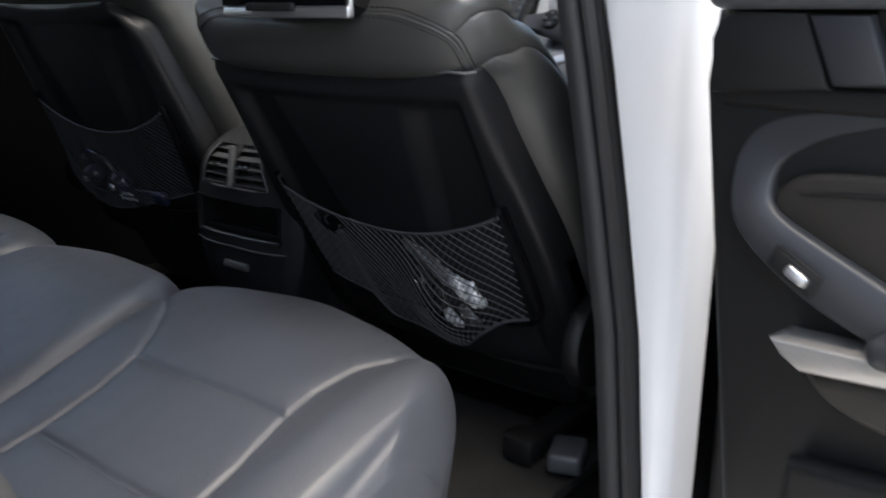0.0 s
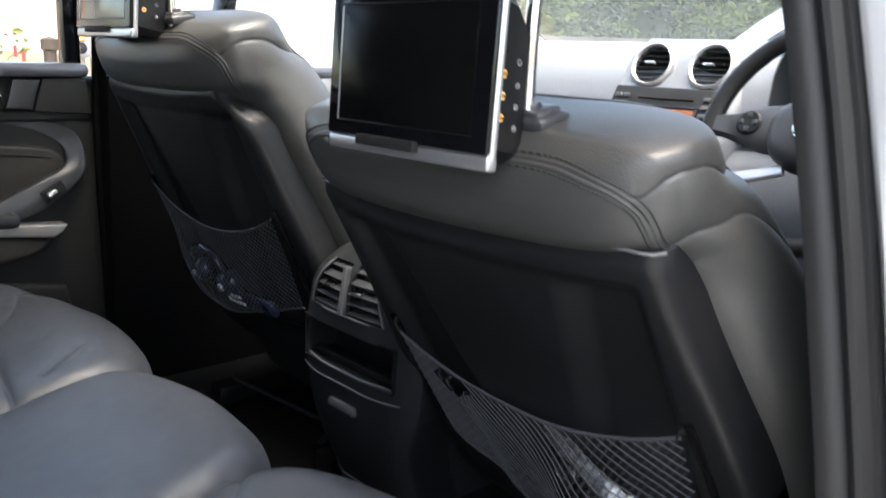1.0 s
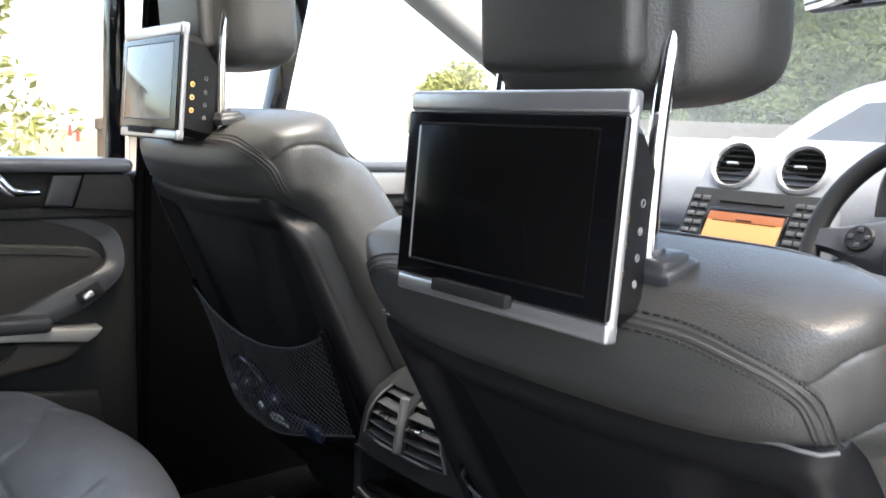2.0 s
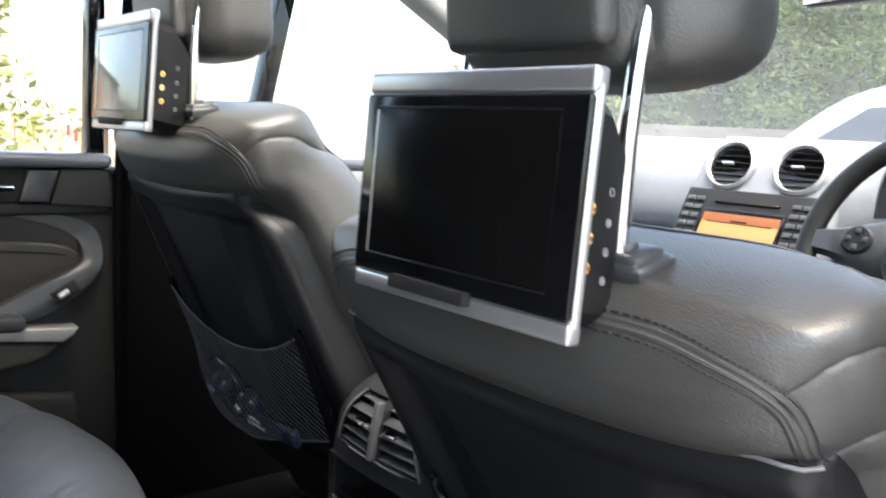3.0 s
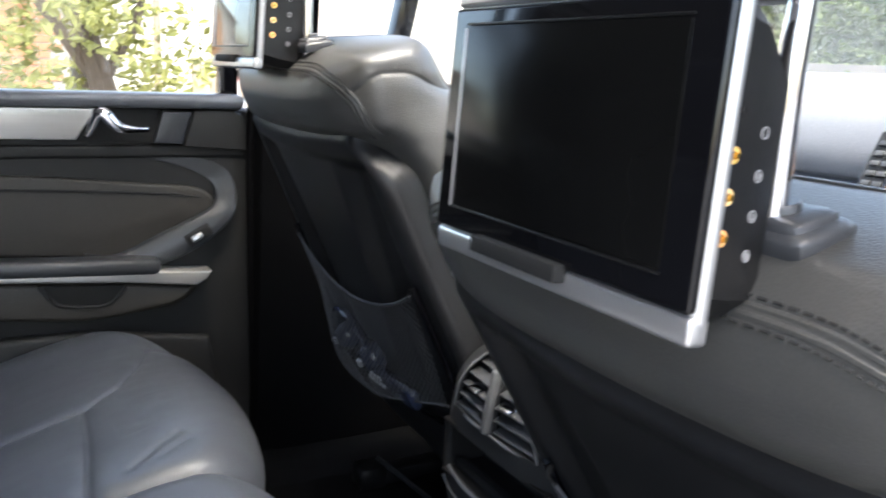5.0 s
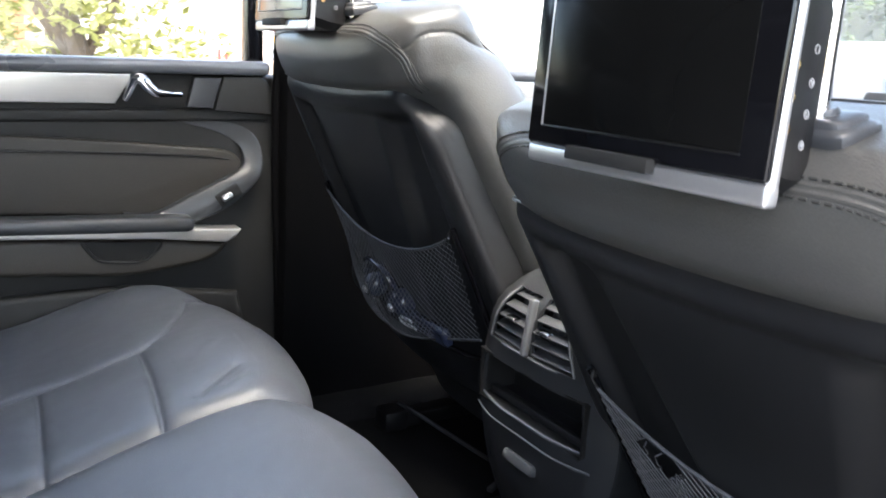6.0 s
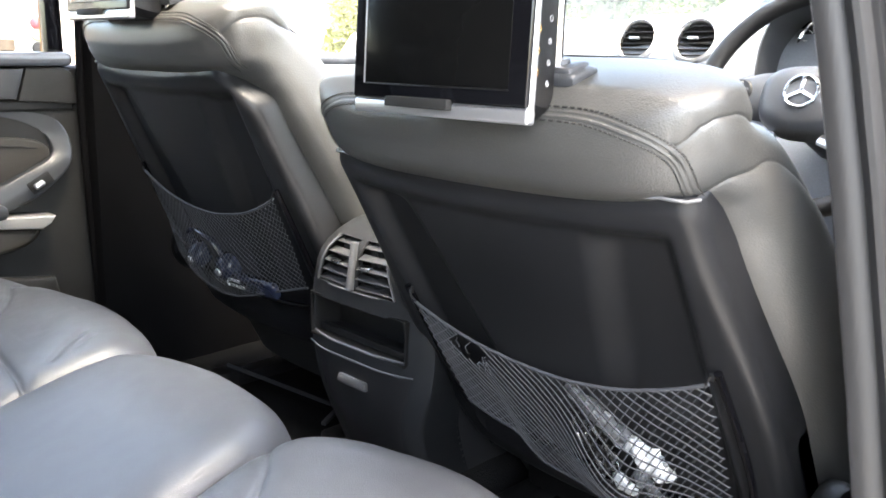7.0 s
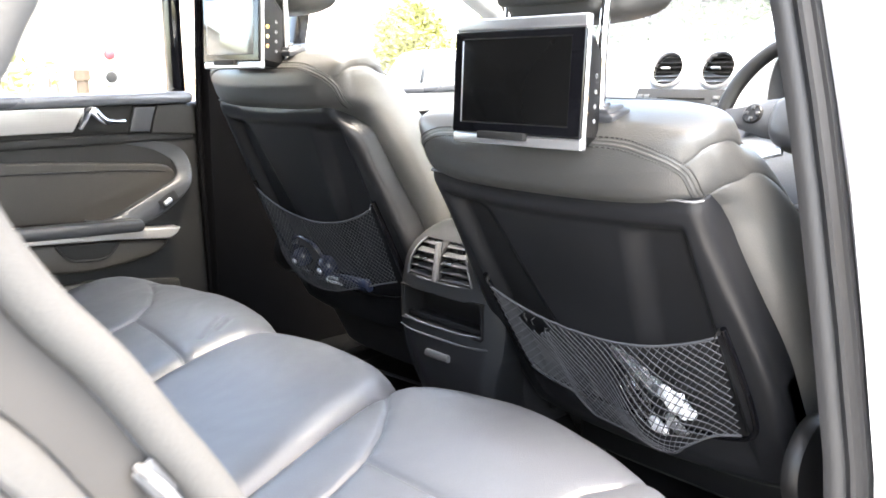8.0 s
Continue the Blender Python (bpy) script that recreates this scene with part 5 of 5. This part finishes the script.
for sgn in (-1, 1):
    for a in range(2):
        for b in range(6):
            solid("key", moved(rbox((0.015, 0.005, 0.009), 0.002, (sgn * (0.088 + 0.0185 * a), -0.0055, 0.052 - 0.0165 * b)), mn), KEYGREY, unit)
    solid("dial", moved(lathe([(0.0, 0.014), (0.008, 0.014), (0.011, 0.011), (0.012, 0.0), (0.0, 0.0)], pose(sgn * 0.096, -0.005, -0.052, 90), 20), mn), SILVER, unit, "silver knob")

# steering wheel and cluster
wheel = thing("steering_wheel", (0.369, 0.778, 1.138), "black leather steering wheel with a chrome badge", "steering wheel")
mw = Matrix.Translation((0.369, 0.778, 1.138)) @ pose(0, 0, 0, 65, 0, 0)
solid("rim", ring(0.172, 0.0145, mw, 72, 12), PLASTIC, wheel, "thick leather rim")
pad_o = [(0.070 * math.copysign(abs(math.cos(a)) ** 0.75, math.cos(a)), 0.052 * math.copysign(abs(math.sin(a)) ** 0.75, math.sin(a)) * (1.15 if math.sin(a) < 0 else 0.9)) for a in [2 * math.pi * k / 36 for k in range(36)]]
rings = [[(x * s, z * s, h) for x, z in pad_o] for s, h in ((0.2, 0.030), (0.7, 0.028), (0.92, 0.020), (1.0, 0.006), (1.0, -0.02), (0.8, -0.03))]
hub = solid("airbag_pad", moved(loft(rings), mw), DASHDARK, wheel, "dark grey centre pad", 50)
for sgn in (-1, 1):
    sp = [[(sgn * x, yy, h + 0.0) for yy, h in ((-ww, 0.0), (-ww * 0.7, 0.010), (ww * 0.7, 0.010), (ww, 0.0), (ww * 0.6, -0.012), (-ww * 0.6, -0.012))] for x, ww in ((0.045, 0.042), (0.080, 0.038), (0.112, 0.028), (0.142, 0.020), (0.170, 0.016))]
    spoke = solid("spoke", moved(loft(sp), mw), DASHDARK, wheel, "", 50)
    padm = mw @ pose(sgn * 0.104, 0.004, 0.011)
    solid("key_pad", moved(lathe([(0.0, 0.003), (0.017, 0.003), (0.020, 0.0), (0.0, -0.002)], sides=24), padm), PLASTIC, spoke)
    for k in range(4):
        solid("key", moved(rbox((0.008, 0.008, 0.004), 0.002, (0.011 * math.cos(k * 1.5708), 0.011 * math.sin(k * 1.5708), 0.004)), padm), DASHDARK, spoke)
    lower = [mw @ Vector(p) for p in ((sgn * 0.034, -0.060, 0.0), (sgn * 0.080, -0.076, 0.002), (sgn * 0.126, -0.086, 0.002), (sgn * 0.156, -0.074, 0.0))]
    solid("lower_spoke", tube(spline(lower, 5), 0.011, 10, 0.6), SILVER, wheel, "satin silver lower spoke")
solid("badge_ring", ring(0.024, 0.0022, mw @ pose(0, 0, 0.031), 36, 8), CHROME, hub, "plain chrome ring badge")
solid("badge_bars", moved(cat(*[rbox((0.006, 0.024, 0.004), 0.001, (-0.012 * math.sin(a), 0.012 * math.cos(a), 0.031), pose(0, 0, 0, 0, 0, math.degrees(a))) for a in (0, 2.0944, 4.1888)]), mw), CHROME, hub)
stalk = thing("indicator_stalk", (0.28, 0.86, 1.12), "black column stalk with a silver ring", "control stalk")
solid("lever", tube([(0.33, 0.85, 1.125), (0.28, 0.85, 1.125), (0.235, 0.842, 1.128)], [0.009, 0.010, 0.012], 12), PLASTIC, stalk)
solid("band", tube([(0.262, 0.8475, 1.126), (0.250, 0.845, 1.127)], 0.0135, 14), SILVER, stalk)
column = thing("steering_column", (0.372, 0.88, 1.10), "dark plastic steering column cover", "steering column")
solid("cover", rbox((0.11, 0.22, 0.09), 0.03, (0.372, 0.88, 1.105), pose(0, 0, 0, -22), 4), PLASTIC, column)
cluster = thing("instrument_cluster", (0.372, 0.99, 1.24), "hooded instrument cluster with chrome-ringed dials", "instrument cluster")
hood = spline([(0.215, 0, 1.165), (0.222, 0, 1.225), (0.255, 0, 1.272), (0.372, 0, 1.292), (0.489, 0, 1.272), (0.522, 0, 1.225), (0.529, 0, 1.165)], 6)
rings = []
for yy, s in ((0.915, 1.0), (0.912, 0.97), (0.93, 0.94), (1.02, 0.90)):
    rings.append([(0.372 + (p.x - 0.372) * s, yy + 0.05 * max(0, 1.25 - p.z), 1.165 + (p.z - 1.165) * s) for p in hood])
outer_r = [[(0.372 + (p.x - 0.372) * s, yy, 1.165 + (p.z - 1.165) * s) for p in hood] for yy, s in ((1.10, 1.0), (0.96, 1.01), (0.918, 1.0))]
solid("hood", loft(outer_r + rings, closed=False, caps=False), DASHDARK, cluster, "dark cluster hood", 60)
solid("dial_face", rbox((0.29, 0.006, 0.13), 0.01, (0.372, 1.01, 1.215), pose(0, 0, 0, -12)), GLOSS, cluster)
for gx in (0.300, 0.444):
    dial = solid("gauge_ring", ring(0.048, 0.0035, pose(gx, 0.995, 1.218, 78), 40, 8), CHROME, cluster, "chrome gauge ring")
    solid("gauge", lathe([(0.0, 0.002), (0.046, 0.0), (0.0, -0.001)], pose(gx, 0.999, 1.218, 78), 32), PLASTIC, cluster)
    for k in range(11):
        a = radians(225 - 27 * k)
        solid("gauge_mark", moved(rbox((0.008, 0.0018, 0.0015), 0.0003, (0.036 * math.cos(a), 0.036 * math.sin(a), 0.003), pose(0, 0, 0, 0, 0, math.degrees(a))), pose(gx, 0.996, 1.218, 78)), PALE, cluster)
    solid("needle", moved(rbox((0.036, 0.0018, 0.002), 0.0004, (0.016, 0, 0.005)), pose(gx, 0.996, 1.218, 78) @ pose(0, 0, 0, 0, 0, 215)), RED, cluster)
mirror = thing("rear_view_mirror", (0.13, 0.93, 1.50), "black framed interior mirror on the windscreen", "mirror")
solid("frame", rbox((0.20, 0.028, 0.065), 0.014, (0.155, 0.93, 1.505), pose(0, 0, 0, 10, 0, -14), 3), PLASTIC, mirror)
solid("glass", rbox((0.186, 0.003, 0.052), 0.001, (0.1515, 0.9145, 1.503), pose(0, 0, 0, 10, 0, -14)), CHROME, mirror)
solid("stalk", tube([(0.155, 0.945, 1.51), (0.12, 0.93, 1.545)], 0.007, 8), PLASTIC, mirror)

# ---- outside ----
gr = 60
gv = [((i - gr / 2) ** 3 / 27.0 * 0.8, (j - gr / 2) ** 3 / 27.0 * 0.8, 0.0) for j in range(gr + 1) for i in range(gr + 1)]
structure("ground", (gv, [(j * (gr + 1) + i, j * (gr + 1) + i + 1, (j + 1) * (gr + 1) + i + 1, (j + 1) * (gr + 1) + i) for j in range(gr) for i in range(gr)]), ASPHALT, "pale grey tarmac yard round the car", "ground")


def leaves(name, spots, size, mat, seed):
    """Many small bent leaves about the given spots (place, spread)."""
    rng = random.Random(seed)
    verts, faces = [], []
    for (x, y, z), spread, count in spots:
        for _ in range(count):
            while True:
                d = Vector((rng.uniform(-1, 1), rng.uniform(-1, 1), rng.uniform(-1, 1)))
                if d.length <= 1:
                    break
            p = Vector((x, y, z)) + d * spread
            q = Euler((rng.uniform(0, 6.28), rng.uniform(0, 6.28), rng.uniform(0, 6.28))).to_matrix()
            s = size * rng.uniform(0.6, 1.4)
            k = len(verts)
            verts += [tuple(p + q @ (Vector(o) * s)) for o in ((0, -1, 0), (0.45, 0, 0.18), (0, 1, 0), (-0.45, 0, 0.18))]
            faces += [(k, k + 1, k + 2), (k, k + 2, k + 3)]
    return verts, faces


def azimuth(deg, dist, z=0.0):
    """A place round the car: degrees to the left of straight ahead."""
    a = radians(deg)
    return (0.9 - dist * math.sin(a), -0.4 + dist * math.cos(a), z)


hedge = thing("hedge", azimuth(30, 11), "tall clipped green hedge with uneven leaves", "hedge", "", "stuff")
spots = []
rng = random.Random(5)
for i in range(300):
    deg = rng.uniform(-30, 45.5)
    spots.append((azimuth(deg, 11 + rng.uniform(-0.4, 0.8), rng.uniform(1.0, 3.6)), rng.uniform(0.3, 0.6), 260))
solid("foliage", leaves("foliage", spots, 0.05, LEAF, 7), LEAF, hedge)
core = [[azimuth(d, 11.9 + 0.3 * math.sin(d), z) for d in range(-32, 47, 2)] for z in (0.0, 1.2, 2.4, 3.5)]
core_b = [[azimuth(d, 12.8, z) for d in range(-32, 47, 2)] for z in (3.5, 0.0)]
solid("inner_growth", loft(core + core_b, closed=False, caps=False), LEAF, hedge)
low = thing("garden_wall", azimuth(10, 10.4), "low grey stone wall in front of the hedge", "wall")
wallr = [[azimuth(d, 10.2 + o, z) for d in range(-32, 47, 2)] for o, z in ((0, 0.0), (0, 1.40), (0.03, 1.46), (0.27, 1.46), (0.3, 1.40), (0.3, 0.0))]
solid("wall_body", loft(wallr, closed=False, caps=False), material("grey_stone_wall", (0.09, 0.082, 0.068), 0.9, grain=0.6, grain_scale=8, bump=0.02, stain=0.6, stain_scale=1.5), low)

bush = thing("bush", azimuth(50.3, 20.0), "rounded yellow-green garden bush", "bush")
spots = []
for i in range(70):
    d = Vector((rng.gauss(0, 1), rng.gauss(0, 1), rng.gauss(0, 1))).normalized() * rng.uniform(0.5, 1.0)
    c = azimuth(50.3, 20.0)
    spots.append(((c[0] + d.x * 0.95, c[1] + d.y * 0.95, 1.55 + d.z * 1.05), 0.38, 130))
solid("crown", leaves("crown", spots, 0.085, LEAFLIGHT, 9), LEAFLIGHT, bush)
bc = azimuth(50.3, 20.0)
solid("trunk", tube([(bc[0], bc[1], 0), (bc[0] + 0.05, bc[1], 0.5), (bc[0], bc[1], 1.1)], [0.12, 0.10, 0.08], 8), TWIG, bush)

tree = thing("tree", azimuth(84, 8), "small tree with thin yellow-green leaves before a brick house", "tree")
tc = azimuth(83.0, 7.5)
solid("trunk", cat(tube(spline([(tc[0], tc[1], 0), (tc[0] + 0.05, tc[1] + 0.1, 0.8), (tc[0], tc[1] - 0.05, 1.6), (tc[0], tc[1], 2.6)], 5), [0.13 - 0.005 * k for k in range(16)], 8), tube([(tc[0], tc[1], 0.9), (tc[0], tc[1] + 0.35, 1.5), (tc[0], tc[1] + 0.5, 2.1)], [0.06, 0.04, 0.02], 6), tube([(tc[0], tc[1], 1.1), (tc[0] + 0.1, tc[1] - 0.4, 1.7), (tc[0], tc[1] - 0.6, 2.2)], [0.06, 0.04, 0.02], 6)), TWIG, tree)
spots = []
for i in range(80):
    spots.append(((tc[0] + rng.gauss(0, 0.35), tc[1] + rng.gauss(0, 0.45), 1.5 + rng.uniform(-0.55, 1.4)), rng.uniform(0.15, 0.3), 42))
solid("crown", leaves("crown", spots, 0.05, LEAFLIGHT, 11), LEAFLIGHT, tree)

house = thing("house", azimuth(90, 10), "cream rendered house with a brick wing beyond the car", "house")
hx = -9.4
solid("wall", cat(slab(hx - 4, hx, 0.9, 7.2, 0, 2.5, 0.0)), RENDERW, house, "cream rendered wall")
brick = solid("brick_wall", slab(hx - 4, hx + 0.6, -4.0, 0.55, 0, 2.2, 0.0), MORTAR, house, "orange brick wall with pale joints")
solid("roof", cat(slab(hx - 4.2, hx + 0.9, -4.2, 0.75, 2.2, 2.32, 0.02)), material("brown_roof", (0.12, 0.08, 0.06), 0.9, grain=0.5, grain_scale=12), house)
bricks = []
for r in range(20):
    for c in range(26):
        y = -4.0 + 0.225 * c + (0.1125 if r % 2 else 0)
        if y + 0.215 < 0.55 and y > -1.6:
            bricks.append((y + 0.1075, 0.55 + r * 0.075))
geo = rbox((0.016, 0.215, 0.065), 0.004, (0, 0, 0), seg=1)
bm_mesh = bpy.data.meshes.new("brick")
bm_mesh.from_pydata([tuple(v) for v in geo[0]], [], geo[1])
bm_mesh.materials.append(BRICK)
o = ORIGIN[house]
for y, z in bricks[:300]:
    b = new("brick", bm_mesh)
    b.parent = brick
    b.location = (hx + 0.606 - o.x, y - o.y, z - o.z)
solid("drainpipe", tube([(hx + 0.05, 1.5, 0), (hx + 0.05, 1.5, 2.45)], 0.04, 8), FENCE, house)
fence = thing("fence", (-7.5, 3.0, 0), "weathered timber garden fence", "fence")
for k in range(16):
    y = 1.6 + 0.15 * k
    solid("board", slab(-8.02, -8.0, y, y + 0.14, 0.02, 1.1 + 0.01 * math.sin(k), 0.003), FENCE, fence)
for y in (1.6, 2.8, 4.0):
    solid("post", slab(-8.10, -8.02, y, y + 0.09, 0, 1.25, 0.004), FENCE, fence)
sc = (-5.545, 1.84, 0.0)
sign = thing("signal_post", sc, "thin post carrying a pale box with red and amber lenses", "signal")
solid("post", tube([(sc[0] - 0.02, sc[1], 0), (sc[0] - 0.02, sc[1], 1.16)], 0.03, 10), FENCE, sign)
bx = solid("box", rbox((0.12, 0.13, 0.30), 0.03, (sc[0], sc[1], 1.26), pose(0, 0, 0, 0, 0, -20), seg=3), material("pale_grey_box", (0.30, 0.30, 0.29), 0.6, stain=0.2), sign)
for k, mt in enumerate((material("red_lens", (0.55, 0.03, 0.04), 0.3), YELLOW, DARK)):
    solid("lens", lathe([(0.0, 0.03), (0.03, 0.024), (0.042, 0.0), (0.0, 0.0)], Matrix.Translation((sc[0] + 0.055, sc[1] - 0.02, 1.345 - 0.085 * k)) @ pose(0, 0, 0, 0, 90, -20), 16), mt, bx)
bo = (-5.63, 1.65, 0.0)
bollard = thing("bollard", bo, "short dark bollard in the yard", "bollard")
solid("shaft", lathe([(0.0, 0.0), (0.045, 0.0), (0.045, 1.15), (0.06, 1.16), (0.06, 1.23), (0.0, 1.25)], Matrix.Translation(bo), 16), TWIG, bollard)
for px_, py_, top_z in ((-5.71, 1.44, 1.18), (-5.69, 1.487, 1.14)):
    marker = thing("marker_post", (px_, py_, 0.0), "thin red and white marker post in the yard", "post", "marker posts")
    solid("stem", tube([(px_, py_, 0), (px_, py_, top_z - 0.08)], 0.009, 8), PAINT, marker)
    solid("red_top", tube([(px_, py_, top_z - 0.08), (px_, py_, top_z)], 0.012, 8), material("red_post_top", (0.5, 0.06, 0.05), 0.5), marker)


def parked_car(m, paint, label):
    """A parked car in its own frame: x along its length (front at +x), y across, z up."""
    c = thing("parked_car", m.translation, label, "car", "parked cars")
    side = spline([(-2.2, 0, 0.55), (-2.25, 0, 0.95), (-2.05, 0, 1.15), (-1.75, 0, 1.52), (-1.2, 0, 1.66), (-0.2, 0, 1.68), (0.45, 0, 1.58), (1.05, 0, 1.12), (1.9, 0, 1.0), (2.2, 0, 0.85), (2.25, 0, 0.5)], 5)
    rings = []
    for yy, s, drop in ((-0.88, 0.93, 0.0), (-0.92, 0.98, 0.0), (-0.80, 1.0, 0.02), (0.0, 1.0, 0.05), (0.80, 1.0, 0.02), (0.92, 0.98, 0.0), (0.88, 0.93, 0.0)):
        ring_p = []
        for p in side:
            tuck = 0.22 * smooth(1.05, 1.65, p.z) * (1 if abs(yy) > 0.1 else 0)
            ring_p.append((p.x * s, yy - math.copysign(tuck, yy) if yy else 0.0, p.z * (0.985 + drop * 0.4)))
        ring_p += [(2.0, yy, 0.30), (-2.0, yy, 0.30)]
        rings.append(ring_p)
    solid("body", moved(loft(rings), m), paint, c, "", 40)
    for sgn in (-1, 1):
        for k, poly in enumerate(([(-1.55, 1.14), (-1.35, 1.50), (-0.62, 1.56), (-0.62, 1.12)], [(-0.54, 1.12), (-0.54, 1.56), (0.30, 1.50), (0.80, 1.13)])):
            geo = prism([(x, z) for x, z in poly], 0.02, 0.004)
            tilted = [(v[0], sgn * (0.915 - 0.22 * smooth(1.05, 1.65, v[2]) + 0.004 * (1 if v[1] > 0.01 else -1)), v[2]) for v in geo[0]]
            solid("side_window", moved((tilted, geo[1]), m), DARKGLASS, c)
        for wx in (-1.35, 1.40):
            q = m @ Matrix.Translation((wx, sgn * 0.84, 0.34)) @ pose(0, 0, 0, 90)
            wh = solid("wheel", lathe([(0.0, 0.09), (0.24, 0.10), (0.32, 0.09), (0.34, 0.05), (0.34, -0.05), (0.32, -0.09), (0.0, -0.09)], q, 28), TYRE, c)
            solid("rim", lathe([(0.0, 0.105), (0.10, 0.11), (0.22, 0.105), (0.22, -0.105), (0.0, -0.105)], q, 20), SILVER, wh)
        solid("mirror", moved(rbox((0.14, 0.2, 0.13), 0.05, (0.62, sgn * 1.0, 1.12), seg=3), m), paint, c)
        solid("headlight", moved(rbox((0.1, 0.34, 0.14), 0.04, (2.12, sgn * 0.66, 0.82), seg=3), m), SILVER, c)
    low_y, top_y = 0.66, 0.52
    front = [(0.98, -low_y, 1.165), (0.98, low_y, 1.165), (0.52, top_y, 1.535), (0.52, -top_y, 1.535)]
    lift = Vector((0.62, 0, 0.78))
    outer_w = [tuple(Vector(p) + lift * 0.035) for p in front]
    solid("windscreen", moved((front + outer_w, [(0, 1, 2, 3), (7, 6, 5, 4), (0, 4, 5, 1), (1, 5, 6, 2), (2, 6, 7, 3), (3, 7, 4, 0)]), m), DARKGLASS, c)
    return c


parked_car(Matrix.Translation((-1.1, 5.1, 0)) @ pose(0, 0, 0, 0, 0, 178), PAINT, "white parked car standing ahead of the windscreen")
pb = azimuth(46.2, 7.6)
parked_car(Matrix.Translation((pb[0], pb[1], 0)) @ pose(0, 0, 0, 0, 0, -30) @ Matrix.Diagonal((0.85, 0.82, 0.82, 1.0)), SILVERPAINT, "silver hatchback parked beyond the passenger window")
